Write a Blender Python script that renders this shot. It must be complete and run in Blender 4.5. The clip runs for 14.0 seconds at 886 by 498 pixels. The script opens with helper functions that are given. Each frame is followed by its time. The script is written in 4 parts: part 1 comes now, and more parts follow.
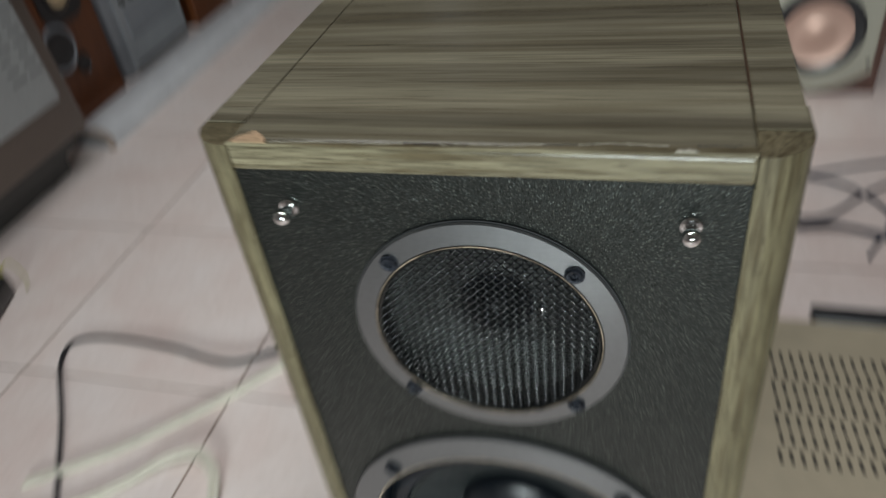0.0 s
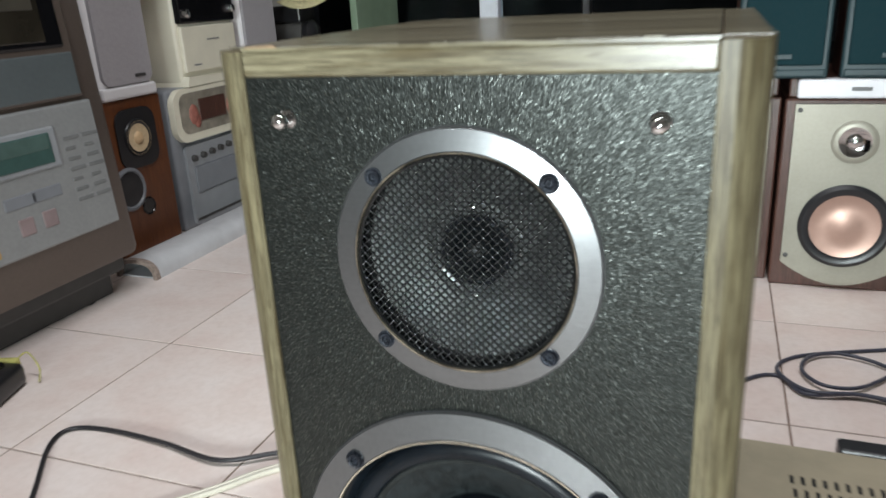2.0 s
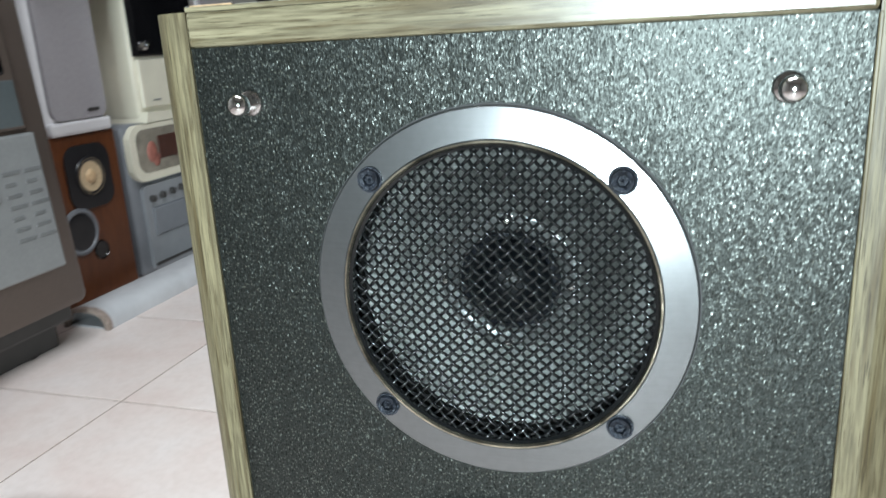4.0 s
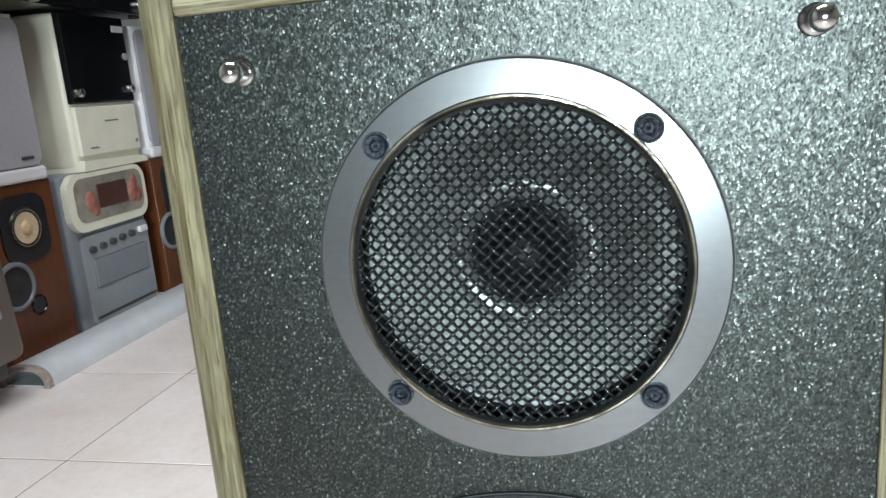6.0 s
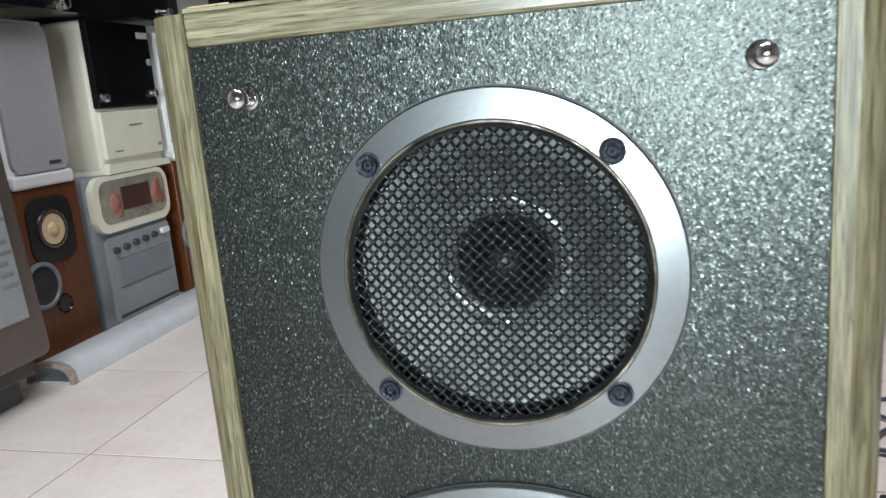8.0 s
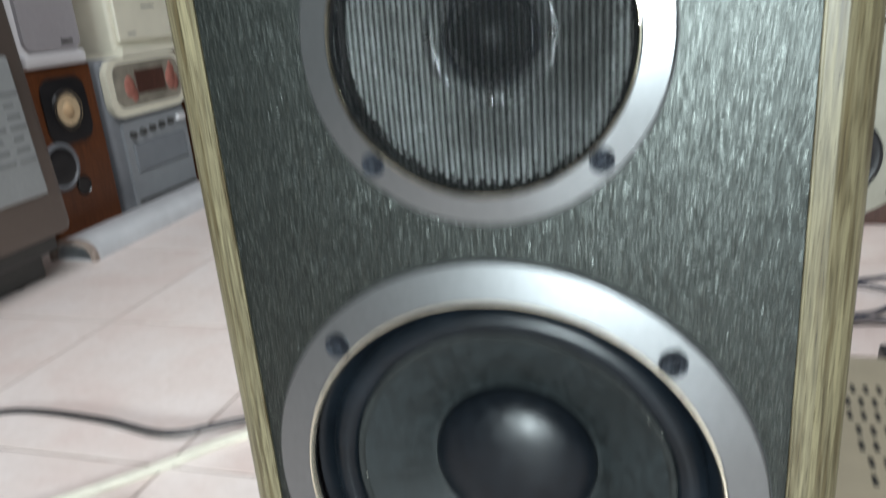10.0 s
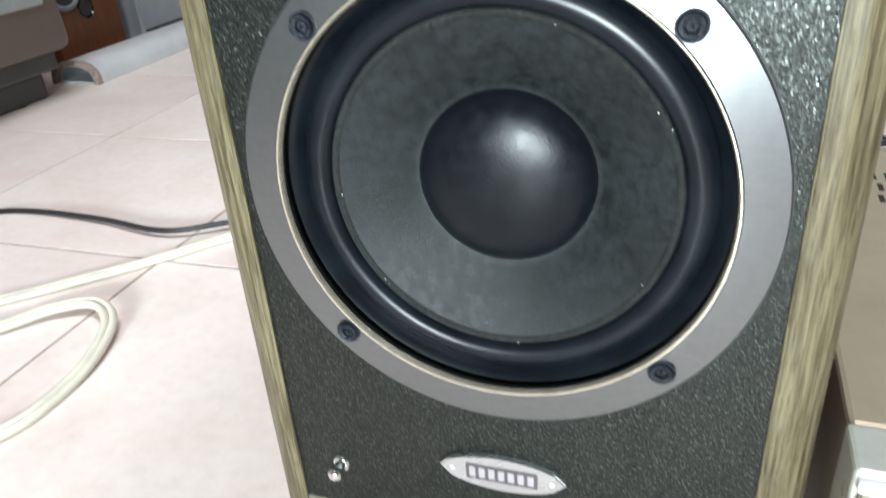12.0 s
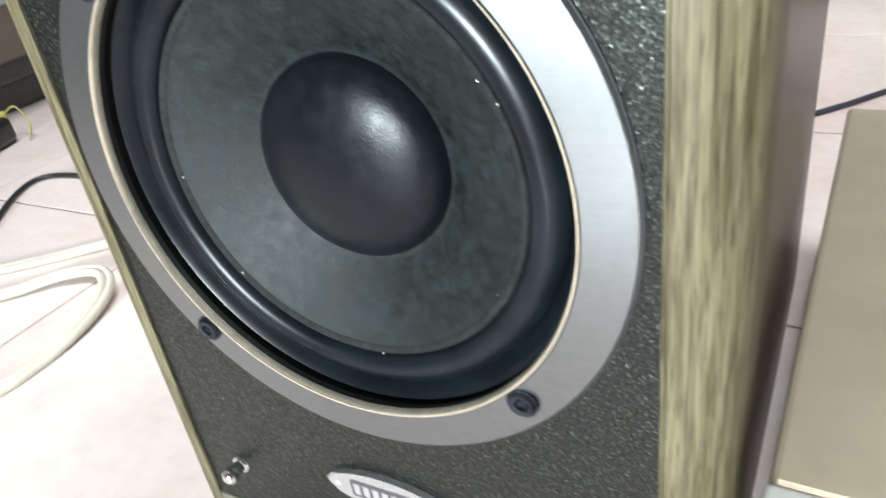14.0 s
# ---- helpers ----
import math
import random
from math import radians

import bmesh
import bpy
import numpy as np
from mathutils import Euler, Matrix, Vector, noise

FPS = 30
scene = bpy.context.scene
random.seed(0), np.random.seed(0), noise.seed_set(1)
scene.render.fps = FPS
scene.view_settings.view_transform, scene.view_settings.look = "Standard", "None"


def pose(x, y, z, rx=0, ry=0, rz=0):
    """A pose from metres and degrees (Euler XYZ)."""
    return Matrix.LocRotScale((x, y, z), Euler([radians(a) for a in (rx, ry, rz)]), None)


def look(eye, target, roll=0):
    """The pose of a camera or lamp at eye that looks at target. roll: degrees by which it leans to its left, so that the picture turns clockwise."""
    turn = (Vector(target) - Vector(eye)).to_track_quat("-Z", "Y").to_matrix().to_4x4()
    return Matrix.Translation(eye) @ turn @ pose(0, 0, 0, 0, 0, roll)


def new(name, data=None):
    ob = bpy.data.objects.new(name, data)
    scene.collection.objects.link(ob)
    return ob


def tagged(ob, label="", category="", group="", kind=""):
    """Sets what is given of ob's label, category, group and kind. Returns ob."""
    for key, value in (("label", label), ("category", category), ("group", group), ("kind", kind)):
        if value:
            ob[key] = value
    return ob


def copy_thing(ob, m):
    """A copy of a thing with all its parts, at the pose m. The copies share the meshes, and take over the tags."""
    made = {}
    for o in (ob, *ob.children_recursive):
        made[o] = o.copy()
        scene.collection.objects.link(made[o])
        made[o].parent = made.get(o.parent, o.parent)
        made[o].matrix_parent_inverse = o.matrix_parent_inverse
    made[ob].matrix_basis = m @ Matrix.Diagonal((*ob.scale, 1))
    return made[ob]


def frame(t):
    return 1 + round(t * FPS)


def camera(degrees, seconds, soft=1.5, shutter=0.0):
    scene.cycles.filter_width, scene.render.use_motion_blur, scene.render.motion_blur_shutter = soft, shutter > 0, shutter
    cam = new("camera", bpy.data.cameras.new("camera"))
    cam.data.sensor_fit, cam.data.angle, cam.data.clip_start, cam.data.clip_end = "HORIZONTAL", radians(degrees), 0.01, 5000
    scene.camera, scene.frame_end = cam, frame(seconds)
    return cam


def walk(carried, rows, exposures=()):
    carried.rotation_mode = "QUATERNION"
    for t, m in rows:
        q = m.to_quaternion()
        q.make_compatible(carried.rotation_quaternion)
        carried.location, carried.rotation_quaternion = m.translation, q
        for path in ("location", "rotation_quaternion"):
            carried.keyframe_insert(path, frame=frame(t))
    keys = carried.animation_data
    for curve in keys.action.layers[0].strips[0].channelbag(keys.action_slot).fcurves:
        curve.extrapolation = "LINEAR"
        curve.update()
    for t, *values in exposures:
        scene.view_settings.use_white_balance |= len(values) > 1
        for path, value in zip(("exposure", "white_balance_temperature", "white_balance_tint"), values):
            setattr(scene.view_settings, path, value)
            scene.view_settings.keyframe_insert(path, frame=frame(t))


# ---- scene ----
cam = camera(61.4, 14.0, shutter=1.0)
PATH = [
    (0, (0.071, -0.252, 0.64), (-0.449, 1.243, -0.582), -8.6),
    (0.5, (0.072, -0.26, 0.536), (-0.505, 1.522, -0.164), -4.6),
    (1, (0.105, -0.325, 0.543), (-0.549, 1.466, -0.062), -3.3),
    (1.5, (0.132, -0.372, 0.54), (-0.531, 1.438, 0.006), -4.9),
    (2, (0.11, -0.319, 0.509), (-0.557, 1.45, -0.144), -3.0),
    (2.5, (0.084, -0.248, 0.493), (-0.583, 1.536, -0.115), -3.9),
    (3, (0.072, -0.234, 0.485), (-0.602, 1.541, -0.142), -2.5),
    (3.2, (0.074, -0.236, 0.487), (-0.606, 1.539, -0.136), -2.5),
    (5.3, (0.026, -0.239, 0.442), (-0.372, 1.679, 0.037), -5.0),
    (5.5, (0.028, -0.237, 0.442), (-0.397, 1.676, 0.043), -5.4),
    (6, (0.031, -0.236, 0.444), (-0.414, 1.667, 0.017), -4.8),
    (6.5, (0.038, -0.232, 0.446), (-0.421, 1.667, 0.019), -5.4),
    (7, (0.035, -0.232, 0.447), (-0.431, 1.667, 0.03), -5.2),
    (7.2, (0.036, -0.234, 0.448), (-0.438, 1.665, 0.038), -5.0),
    (9.3, (0.067, -0.285, 0.453), (-0.47, 1.58, -0.031), -4.4),
    (9.5, (0.067, -0.278, 0.44), (-0.478, 1.579, -0.066), -4.2),
    (10, (0.062, -0.263, 0.4), (-0.495, 1.547, -0.243), -4.9),
    (10.5, (0.062, -0.25, 0.353), (-0.524, 1.485, -0.449), -4.9),
    (11, (0.063, -0.249, 0.332), (-0.534, 1.45, -0.538), -4.7),
    (11.5, (0.063, -0.252, 0.325), (-0.532, 1.433, -0.574), -4.3),
    (12, (0.069, -0.252, 0.317), (-0.527, 1.409, -0.623), -4.3),
    (12.5, (0.09, -0.25, 0.309), (-0.547, 1.353, -0.702), -3.0),
    (13, (0.141, -0.209, 0.306), (-0.76, 1.265, -0.701), -5.7),
    (13.5, (0.155, -0.169, 0.293), (-0.737, 1.296, -0.736), -7.8),
    (14, (0.147, -0.166, 0.295), (-0.763, 1.305, -0.708), -9.0),
]
walk(cam, [(t, look(eye, target, roll)) for t, eye, target, roll in PATH], exposures=[(0.0, -1.2, 6750, 12), (0.5, -0.9, 6650, 12), (1.0, -0.85, 6750, 13), (1.5, -0.75, 6750, 13), (2.0, -0.62, 6750, 13), (2.5, -0.45, 6550, 11), (3.2, -0.3, 6350, 9), (5.3, -0.25, 6350, 9), (7.2, -0.25, 6350, 9), (9.3, -0.42, 6500, 11), (10.0, -0.45, 6500, 11), (10.5, -0.42, 6500, 11), (11.0, -0.15, 6500, 11), (12.0, -0.07, 6550, 11), (13.0, -0.03, 6600, 12), (14.0, 0.08, 6600, 12)])

# ---- world and light ----
world = bpy.data.worlds.new("night")
world.use_nodes = True
world.node_tree.nodes["Background"].inputs["Color"].default_value = (0.25, 0.32, 0.45, 1)
world.node_tree.nodes["Background"].inputs["Strength"].default_value = 0.012
scene.world = world


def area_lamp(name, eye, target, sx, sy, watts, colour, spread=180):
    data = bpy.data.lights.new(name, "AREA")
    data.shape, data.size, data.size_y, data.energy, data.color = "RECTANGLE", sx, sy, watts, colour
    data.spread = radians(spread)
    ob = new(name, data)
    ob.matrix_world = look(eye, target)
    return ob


area_lamp("tube_lamp", (-0.10, 0.12, 1.95), (-0.10, 0.10, 0.0), 1.2, 0.12, 36, (0.94, 0.985, 1.03))
# Unseen fixed light added behind the camera; gives rings and baffle their sheen.
area_lamp("front_fill_light", (0.20, -1.9, 0.54), (0.0, 0.0, 0.3), 0.46, 0.28, 10.6, (0.85, 1.0, 1.03), 50)
# Unseen fill added over the back, to brighten the rear floor and equipment.
area_lamp("rear_fill_light", (0.35, 0.75, 2.45), (0.25, 0.75, 0), 1.2, 0.12, 9.0, (0.94, 0.99, 1.03))


# ---- materials ----
def tree(name):
    m = bpy.data.materials.new(name)
    m.use_nodes = True
    return m, m.node_tree.nodes, m.node_tree.links, m.node_tree.nodes["Principled BSDF"]


def coords(nodes, links, scale=(1, 1, 1)):
    tc, mp = nodes.new("ShaderNodeTexCoord"), nodes.new("ShaderNodeMapping")
    mp.inputs["Scale"].default_value = scale
    links.new(tc.outputs["Object"], mp.inputs["Vector"])
    return mp.outputs["Vector"]


def noise_node(nodes, links, vec, scale, detail=3.0, rough=0.55):
    n = nodes.new("ShaderNodeTexNoise")
    n.inputs["Scale"].default_value, n.inputs["Detail"].default_value, n.inputs["Roughness"].default_value = scale, detail, rough
    links.new(vec, n.inputs["Vector"])
    return n.outputs["Fac"]


def ramp(nodes, links, fac, stops):
    r = nodes.new("ShaderNodeValToRGB")
    while len(r.color_ramp.elements) < len(stops):
        r.color_ramp.elements.new(0.5)
    for e, (p, c) in zip(r.color_ramp.elements, stops):
        e.position, e.color = p, (*c, 1)
    links.new(fac, r.inputs["Fac"])
    return r.outputs["Color"]


def mix(nodes, links, a, b, fac, blend="MULTIPLY"):
    n = nodes.new("ShaderNodeMix")
    n.data_type, n.blend_type = "RGBA", blend
    links.new(a, n.inputs[6]), links.new(b, n.inputs[7])
    if isinstance(fac, float):
        n.inputs[0].default_value = fac
    else:
        links.new(fac, n.inputs[0])
    return n.outputs[2]


def bump(nodes, links, bsdf, height, strength, distance):
    b = nodes.new("ShaderNodeBump")
    b.inputs["Strength"].default_value, b.inputs["Distance"].default_value = strength, distance
    links.new(height, b.inputs["Height"])
    links.new(b.outputs["Normal"], bsdf.inputs["Normal"])


def plain(name, c, rough=0.45, metal=0.0, vary=0.12, scale=40.0, bumps=0.0, spec=0.5):
    """Paint, plastic or metal with slight mottling and smudged gloss."""
    m, nodes, links, b = tree(name)
    vec = coords(nodes, links)
    f = noise_node(nodes, links, vec, scale, 4)
    g = noise_node(nodes, links, vec, scale * 0.15, 3)
    lo, hi = [x * (1 - vary) for x in c], [min(1, x * (1 + vary)) for x in c]
    col = mix(nodes, links, ramp(nodes, links, f, ((0.3, lo), (0.7, hi))), ramp(nodes, links, g, ((0.3, (1 - vary,) * 3), (0.6, (1, 1, 1)))), 1.0)
    links.new(col, b.inputs["Base Color"])
    rr = ramp(nodes, links, g, ((0.3, (rough * 0.85,) * 3), (0.7, (min(1, rough * 1.2),) * 3)))
    links.new(rr, b.inputs["Roughness"])
    b.inputs["Metallic"].default_value = metal
    b.inputs["Specular IOR Level"].default_value = spec
    if bumps:
        bump(nodes, links, b, f, bumps, 0.001)
    return m


def veneer(name, stretch, light, dark, rough, pores=0.9, bands=0.0):
    """Oak-pattern foil: broad bands, brown streaks, fine lines and short dark pores along the grain."""
    m, nodes, links, b = tree(name)
    wide = noise_node(nodes, links, coords(nodes, links, [s * 45 for s in stretch]), 1.0, 4, 0.6)
    fine = noise_node(nodes, links, coords(nodes, links, [s * 800 for s in stretch]), 1.0, 4, 0.65)
    pore = noise_node(nodes, links, coords(nodes, links, [s * 1500 for s in stretch]), 1.0, 2, 0.5)
    streak = noise_node(nodes, links, coords(nodes, links, [s * 420 for s in stretch]), 1.0, 3, 0.6)
    mid = [(a + c) / 2 for a, c in zip(light, dark)]
    col = ramp(nodes, links, wide, ((0.32, mid), (0.62, light)))
    col = mix(nodes, links, col, ramp(nodes, links, streak, ((0.40, (1.35, 1.35, 1.30)), (0.50, (0.95, 0.94, 0.91)), (0.62, (0.52, 0.44, 0.32)))), pores)
    col = mix(nodes, links, col, ramp(nodes, links, fine, ((0.36, [d / l for d, l in zip(dark, light)]), (0.56, (1, 1, 1)))), 0.8 * pores)
    col = mix(nodes, links, col, ramp(nodes, links, pore, ((0.33, (0.34, 0.30, 0.24)), (0.43, (1, 1, 1)))), pores)
    if bands:
        band = noise_node(nodes, links, coords(nodes, links, [s * 70 for s in stretch]), 1.0, 2, 0.5)
        col = mix(nodes, links, col, ramp(nodes, links, band, ((0.36, (0.42, 0.40, 0.38)), (0.47, (0.85, 0.84, 0.82)), (0.60, (1.30, 1.30, 1.26)))), bands)
    links.new(col, b.inputs["Base Color"])
    b.inputs["Roughness"].default_value = rough
    bump(nodes, links, b, fine, 0.25, 0.0004)
    return m


LONG = 0.05
M_STRIP = veneer("olive_oak_foil", (1, 1, LONG), (0.143, 0.122, 0.074), (0.056, 0.046, 0.027), 0.42, 0.8)
M_STRIP.node_tree.nodes["Principled BSDF"].inputs["Specular IOR Level"].default_value = 0.32
M_STRIP_X = veneer("olive_oak_foil_cross", (LONG, 1, 1), (0.185, 0.163, 0.108), (0.080, 0.068, 0.042), 0.28, 0.8)
M_STRIP_DULL = veneer("dusty_oak_foil", (LONG, 1, 1), (0.135, 0.125, 0.096), (0.062, 0.055, 0.040), 0.42, 0.7)
M_TOP = veneer("weathered_oak_foil", (0.014, 0.45, 1), (0.195, 0.178, 0.130), (0.066, 0.059, 0.041), 0.25, 0.4, 0.65)
M_SIDE = veneer("brown_foil", (1, 1, LONG), (0.10, 0.050, 0.033), (0.06, 0.029, 0.020), 0.28, 0.5)
M_SIDE.node_tree.nodes["Principled BSDF"].inputs["Specular IOR Level"].default_value = 0.12
M_CHIP = plain("bare_chipboard", (0.44, 0.30, 0.18), 0.9, vary=0.3, scale=500, bumps=0.5)


def flecked_baffle():
    """Black embossed vinyl: a smooth dark sheen with raised, longish flecks that each tilt their own way."""
    m, nodes, links, b = tree("flecked_black_vinyl")
    vec = coords(nodes, links, (1, 1, 0.62))
    v = nodes.new("ShaderNodeTexVoronoi")
    v.inputs["Scale"].default_value, v.inputs["Randomness"].default_value = 1500, 1
    links.new(vec, v.inputs["Vector"])
    f = noise_node(nodes, links, vec, 1550, 1.5, 0.5)
    wide = noise_node(nodes, links, vec, 60, 3, 0.6)
    # Fleck tops get a paler base colour that paints in the grain's glints.
    fleck = ramp(nodes, links, f, ((0.46, (0.0028, 0.0032, 0.0029)), (0.62, (0.0045, 0.0051, 0.0046)), (0.70, (0.045, 0.047, 0.038))))
    fleck = mix(nodes, links, fleck, ramp(nodes, links, wide, ((0.3, (0.8,) * 3), (0.7, (1.15,) * 3))), 1.0)
    links.new(fleck, b.inputs["Base Color"])
    links.new(ramp(nodes, links, f, ((0.30, (0.14,) * 3), (0.42, (0.38,) * 3), (0.60, (0.42,) * 3), (0.68, (0.95,) * 3))), b.inputs["Specular IOR Level"])
    links.new(ramp(nodes, links, f, ((0.50, (0.39,) * 3), (0.66, (0.32,) * 3))), b.inputs["Roughness"])
    b.inputs["Specular Tint"].default_value = (0.93, 1.0, 0.95, 1)
    centred = nodes.new("ShaderNodeVectorMath")
    centred.operation = "SUBTRACT"
    centred.inputs[1].default_value = (0.5, 0.5, 0.5)
    links.new(v.outputs["Color"], centred.inputs[0])
    tilt = nodes.new("ShaderNodeVectorMath")
    tilt.operation = "MULTIPLY_ADD"
    links.new(ramp(nodes, links, f, ((0.48, (0.12,) * 3), (0.64, (0.34,) * 3))), tilt.inputs[1])
    tc = nodes.new("ShaderNodeTexCoord")
    links.new(centred.outputs[0], tilt.inputs[0])
    links.new(tc.outputs["Normal"], tilt.inputs[2])
    unit = nodes.new("ShaderNodeVectorMath")
    unit.operation = "NORMALIZE"
    links.new(tilt.outputs[0], unit.inputs[0])
    bu = nodes.new("ShaderNodeBump")
    bu.inputs["Strength"].default_value, bu.inputs["Distance"].default_value = 0.32, 0.0003
    links.new(f, bu.inputs["Height"])
    links.new(unit.outputs[0], bu.inputs["Normal"])
    links.new(bu.outputs["Normal"], b.inputs["Normal"])
    return m


M_BAFFLE = flecked_baffle()


def brushed(name, c, rough, vary=0.06):
    m, nodes, links, b = tree(name)
    f = noise_node(nodes, links, coords(nodes, links, (60, 60, 900)), 1.0, 3)
    g = noise_node(nodes, links, coords(nodes, links), 300, 3)
    col = mix(nodes, links, ramp(nodes, links, f, ((0.3, [x * (1 - vary) for x in c]), (0.7, c))), ramp(nodes, links, g, ((0.25, (0.92,) * 3), (0.6, (1, 1, 1)))), 1.0)
    links.new(col, b.inputs["Base Color"])
    b.inputs["Metallic"].default_value = 0.9
    b.inputs["Roughness"].default_value = rough
    bump(nodes, links, b, g, 0.08, 0.0002)
    return m


M_RING = brushed("satin_aluminium", (0.195, 0.199, 0.204), 0.31)
M_LIP = plain("worn_gilt_edge", (0.76, 0.67, 0.54), 0.22, 0.8, 0.12, 200)
M_LIPDARK = plain("tarnished_edge", (0.42, 0.37, 0.29), 0.12, 0.9, 0.75, 90, 0.4)
M_CHROME = plain("chrome", (0.8, 0.8, 0.8), 0.07, 1.0, 0.03)
M_WIRE = plain("black_enamel_wire", (0.005, 0.0055, 0.006), 0.20, 0.0, 0.1, 300, spec=0.34)
M_BOLT = plain("blackened_steel", (0.014, 0.017, 0.024), 0.34, 0.35, 0.6, 700, 0.9, spec=0.25)
M_RUBBER = plain("black_rubber", (0.0050, 0.0072, 0.0100), 0.31, 0.0, 0.5, 45, spec=0.22)
M_CAP = plain("lacquered_dust_cap", (0.0030, 0.0044, 0.0064), 0.33, 0.0, 0.3, 1100, 0.12, spec=0.22)
M_GASKET = plain("black_gasket", (0.012, 0.012, 0.013), 0.6)
M_DARK = plain("cabinet_inside", (0.005, 0.005, 0.005), 0.8, spec=0.2)


def paper_cone(name, c, rough=0.62):
    """Pressed paper: fibres, mottling and faint dusty patches."""
    m, nodes, links, b = tree(name)
    vec = coords(nodes, links)
    f = noise_node(nodes, links, vec, 900, 4, 0.75)
    h = noise_node(nodes, links, vec, 190, 4, 0.7)
    g = noise_node(nodes, links, vec, 42, 5, 0.65)
    col = mix(nodes, links, ramp(nodes, links, f, ((0.3, [x * 0.6 for x in c]), (0.75, [x * 1.4 for x in c]))), ramp(nodes, links, g, ((0.36, (0.72, 0.72, 0.70)), (0.64, (1.14, 1.15, 1.15)))), 1.0)
    col = mix(nodes, links, col, ramp(nodes, links, h, ((0.34, (0.66, 0.66, 0.65)), (0.66, (1.32, 1.32, 1.30)))), 1.0)
    links.new(col, b.inputs["Base Color"])
    links.new(ramp(nodes, links, h, ((0.35, (rough * 0.85,) * 3), (0.65, (min(1, rough * 1.2),) * 3))), b.inputs["Roughness"])
    b.inputs["Specular IOR Level"].default_value = 0.24
    bump(nodes, links, b, f, 0.55, 0.0004)
    return m


M_CONE = paper_cone("grey_black_paper", (0.0090, 0.0118, 0.0129), 0.50)
M_EDGE = plain("dusty_glue_edge", (0.014, 0.0155, 0.0152), 0.8, vary=0.45, scale=500, bumps=0.4, spec=0.2)
M_MIDCONE = paper_cone("grey_paper", (0.20, 0.209, 0.209), 0.46)
M_MIDCONE.node_tree.nodes["Principled BSDF"].inputs["Metallic"].default_value = 0.75


def tile_material():
    m, nodes, links, b = tree("cream_floor_tile")
    vec = coords(nodes, links)
    info = nodes.new("ShaderNodeObjectInfo")
    add = nodes.new("ShaderNodeVectorMath")
    add.operation = "MULTIPLY_ADD"
    add.inputs[1].default_value = (31, 17, 5)
    links.new(info.outputs["Random"], add.inputs[0]), links.new(vec, add.inputs[2])
    f = noise_node(nodes, links, add.outputs[0], 9, 5, 0.6)
    g = noise_node(nodes, links, add.outputs[0], 90, 4, 0.6)
    col = ramp(nodes, links, f, ((0.3, (0.74, 0.61, 0.565)), (0.5, (0.79, 0.69, 0.645)), (0.7, (0.82, 0.74, 0.705))))
    col = mix(nodes, links, col, ramp(nodes, links, g, ((0.3, (0.93, 0.92, 0.91)), (0.6, (1, 1, 1)))), 1.0)
    tone = ramp(nodes, links, info.outputs["Random"], ((0.0, (0.96, 0.95, 0.95)), (1.0, (1, 1, 1))))
    links.new(mix(nodes, links, col, tone, 1.0), b.inputs["Base Color"])
    b.inputs["Roughness"].default_value = 0.34
    bump(nodes, links, b, g, 0.05, 0.0005)
    return m


M_TILE = tile_material()
M_GROUT = plain("brown_grout", (0.27, 0.20, 0.165), 0.9, vary=0.25, scale=80)
M_WALL = plain("white_wall_paint", (0.50, 0.50, 0.47), 0.7, vary=0.05, scale=12, bumps=0.1)
M_CEIL = plain("ceiling_paint", (0.62, 0.62, 0.60), 0.8, vary=0.04, scale=9)
M_BROWN = veneer("red_brown_wood", (1, 1, 0.05), (0.135, 0.042, 0.012), (0.08, 0.023, 0.007), 0.4, 0.5)
M_DKBROWN = veneer("dark_brown_wood", (1, 1, 0.05), (0.085, 0.035, 0.025), (0.045, 0.018, 0.014), 0.4, 0.5)
M_AMBER = plain("cream_paper_cone", (0.62, 0.48, 0.30), 0.55, vary=0.1, scale=150)
M_AMBERCAP = plain("tan_dust_cap", (0.66, 0.47, 0.27), 0.4, vary=0.1, scale=150)
M_BLACK = plain("black_plastic", (0.015, 0.015, 0.017), 0.35)
M_GLOSSBLACK = plain("gloss_black_plastic", (0.006, 0.006, 0.007), 0.12)
M_WHITEPL = plain("white_plastic", (0.72, 0.71, 0.72), 0.4, vary=0.05, scale=20)
M_LILAC = plain("grey_speaker_cloth", (0.36, 0.345, 0.36), 0.8, vary=0.1, scale=900, bumps=0.3)
M_CREAM = plain("ivory_plastic", (0.74, 0.70, 0.57), 0.35, vary=0.06, scale=15)
M_GREYPL = plain("grey_plastic", (0.20, 0.213, 0.232), 0.4, vary=0.08, scale=25)
M_PALEGREY = plain("pale_grey_panel", (0.28, 0.295, 0.31), 0.35, vary=0.06, scale=25)
M_CLEAR = plain("smoked_window_plastic", (0.30, 0.27, 0.22), 0.15, vary=0.3, scale=30)
M_PINK = plain("faded_red_figure", (0.33, 0.12, 0.09), 0.6, vary=0.3, scale=80)
M_PVC = plain("grey_white_pvc", (0.56, 0.565, 0.58), 0.36, vary=0.08, scale=30)
M_SILVER = plain("champagne_silver_paint", (0.30, 0.285, 0.235), 0.38, 0.3, 0.04, 200)
M_CAPWHITE = plain("bright_silver_bar", (0.72, 0.73, 0.76), 0.3, vary=0.03)
M_COPPER = plain("salmon_metal_cone", (0.45, 0.29, 0.235), 0.40, 0.5, 0.05, 60)
M_TEAL = plain("teal_speaker_cloth", (0.0095, 0.031, 0.037), 0.85, vary=0.04, scale=900, bumps=0.15, spec=0.1)
M_TEALFRAME = plain("grey_teal_frame", (0.011, 0.034, 0.040), 0.5, vary=0.08)
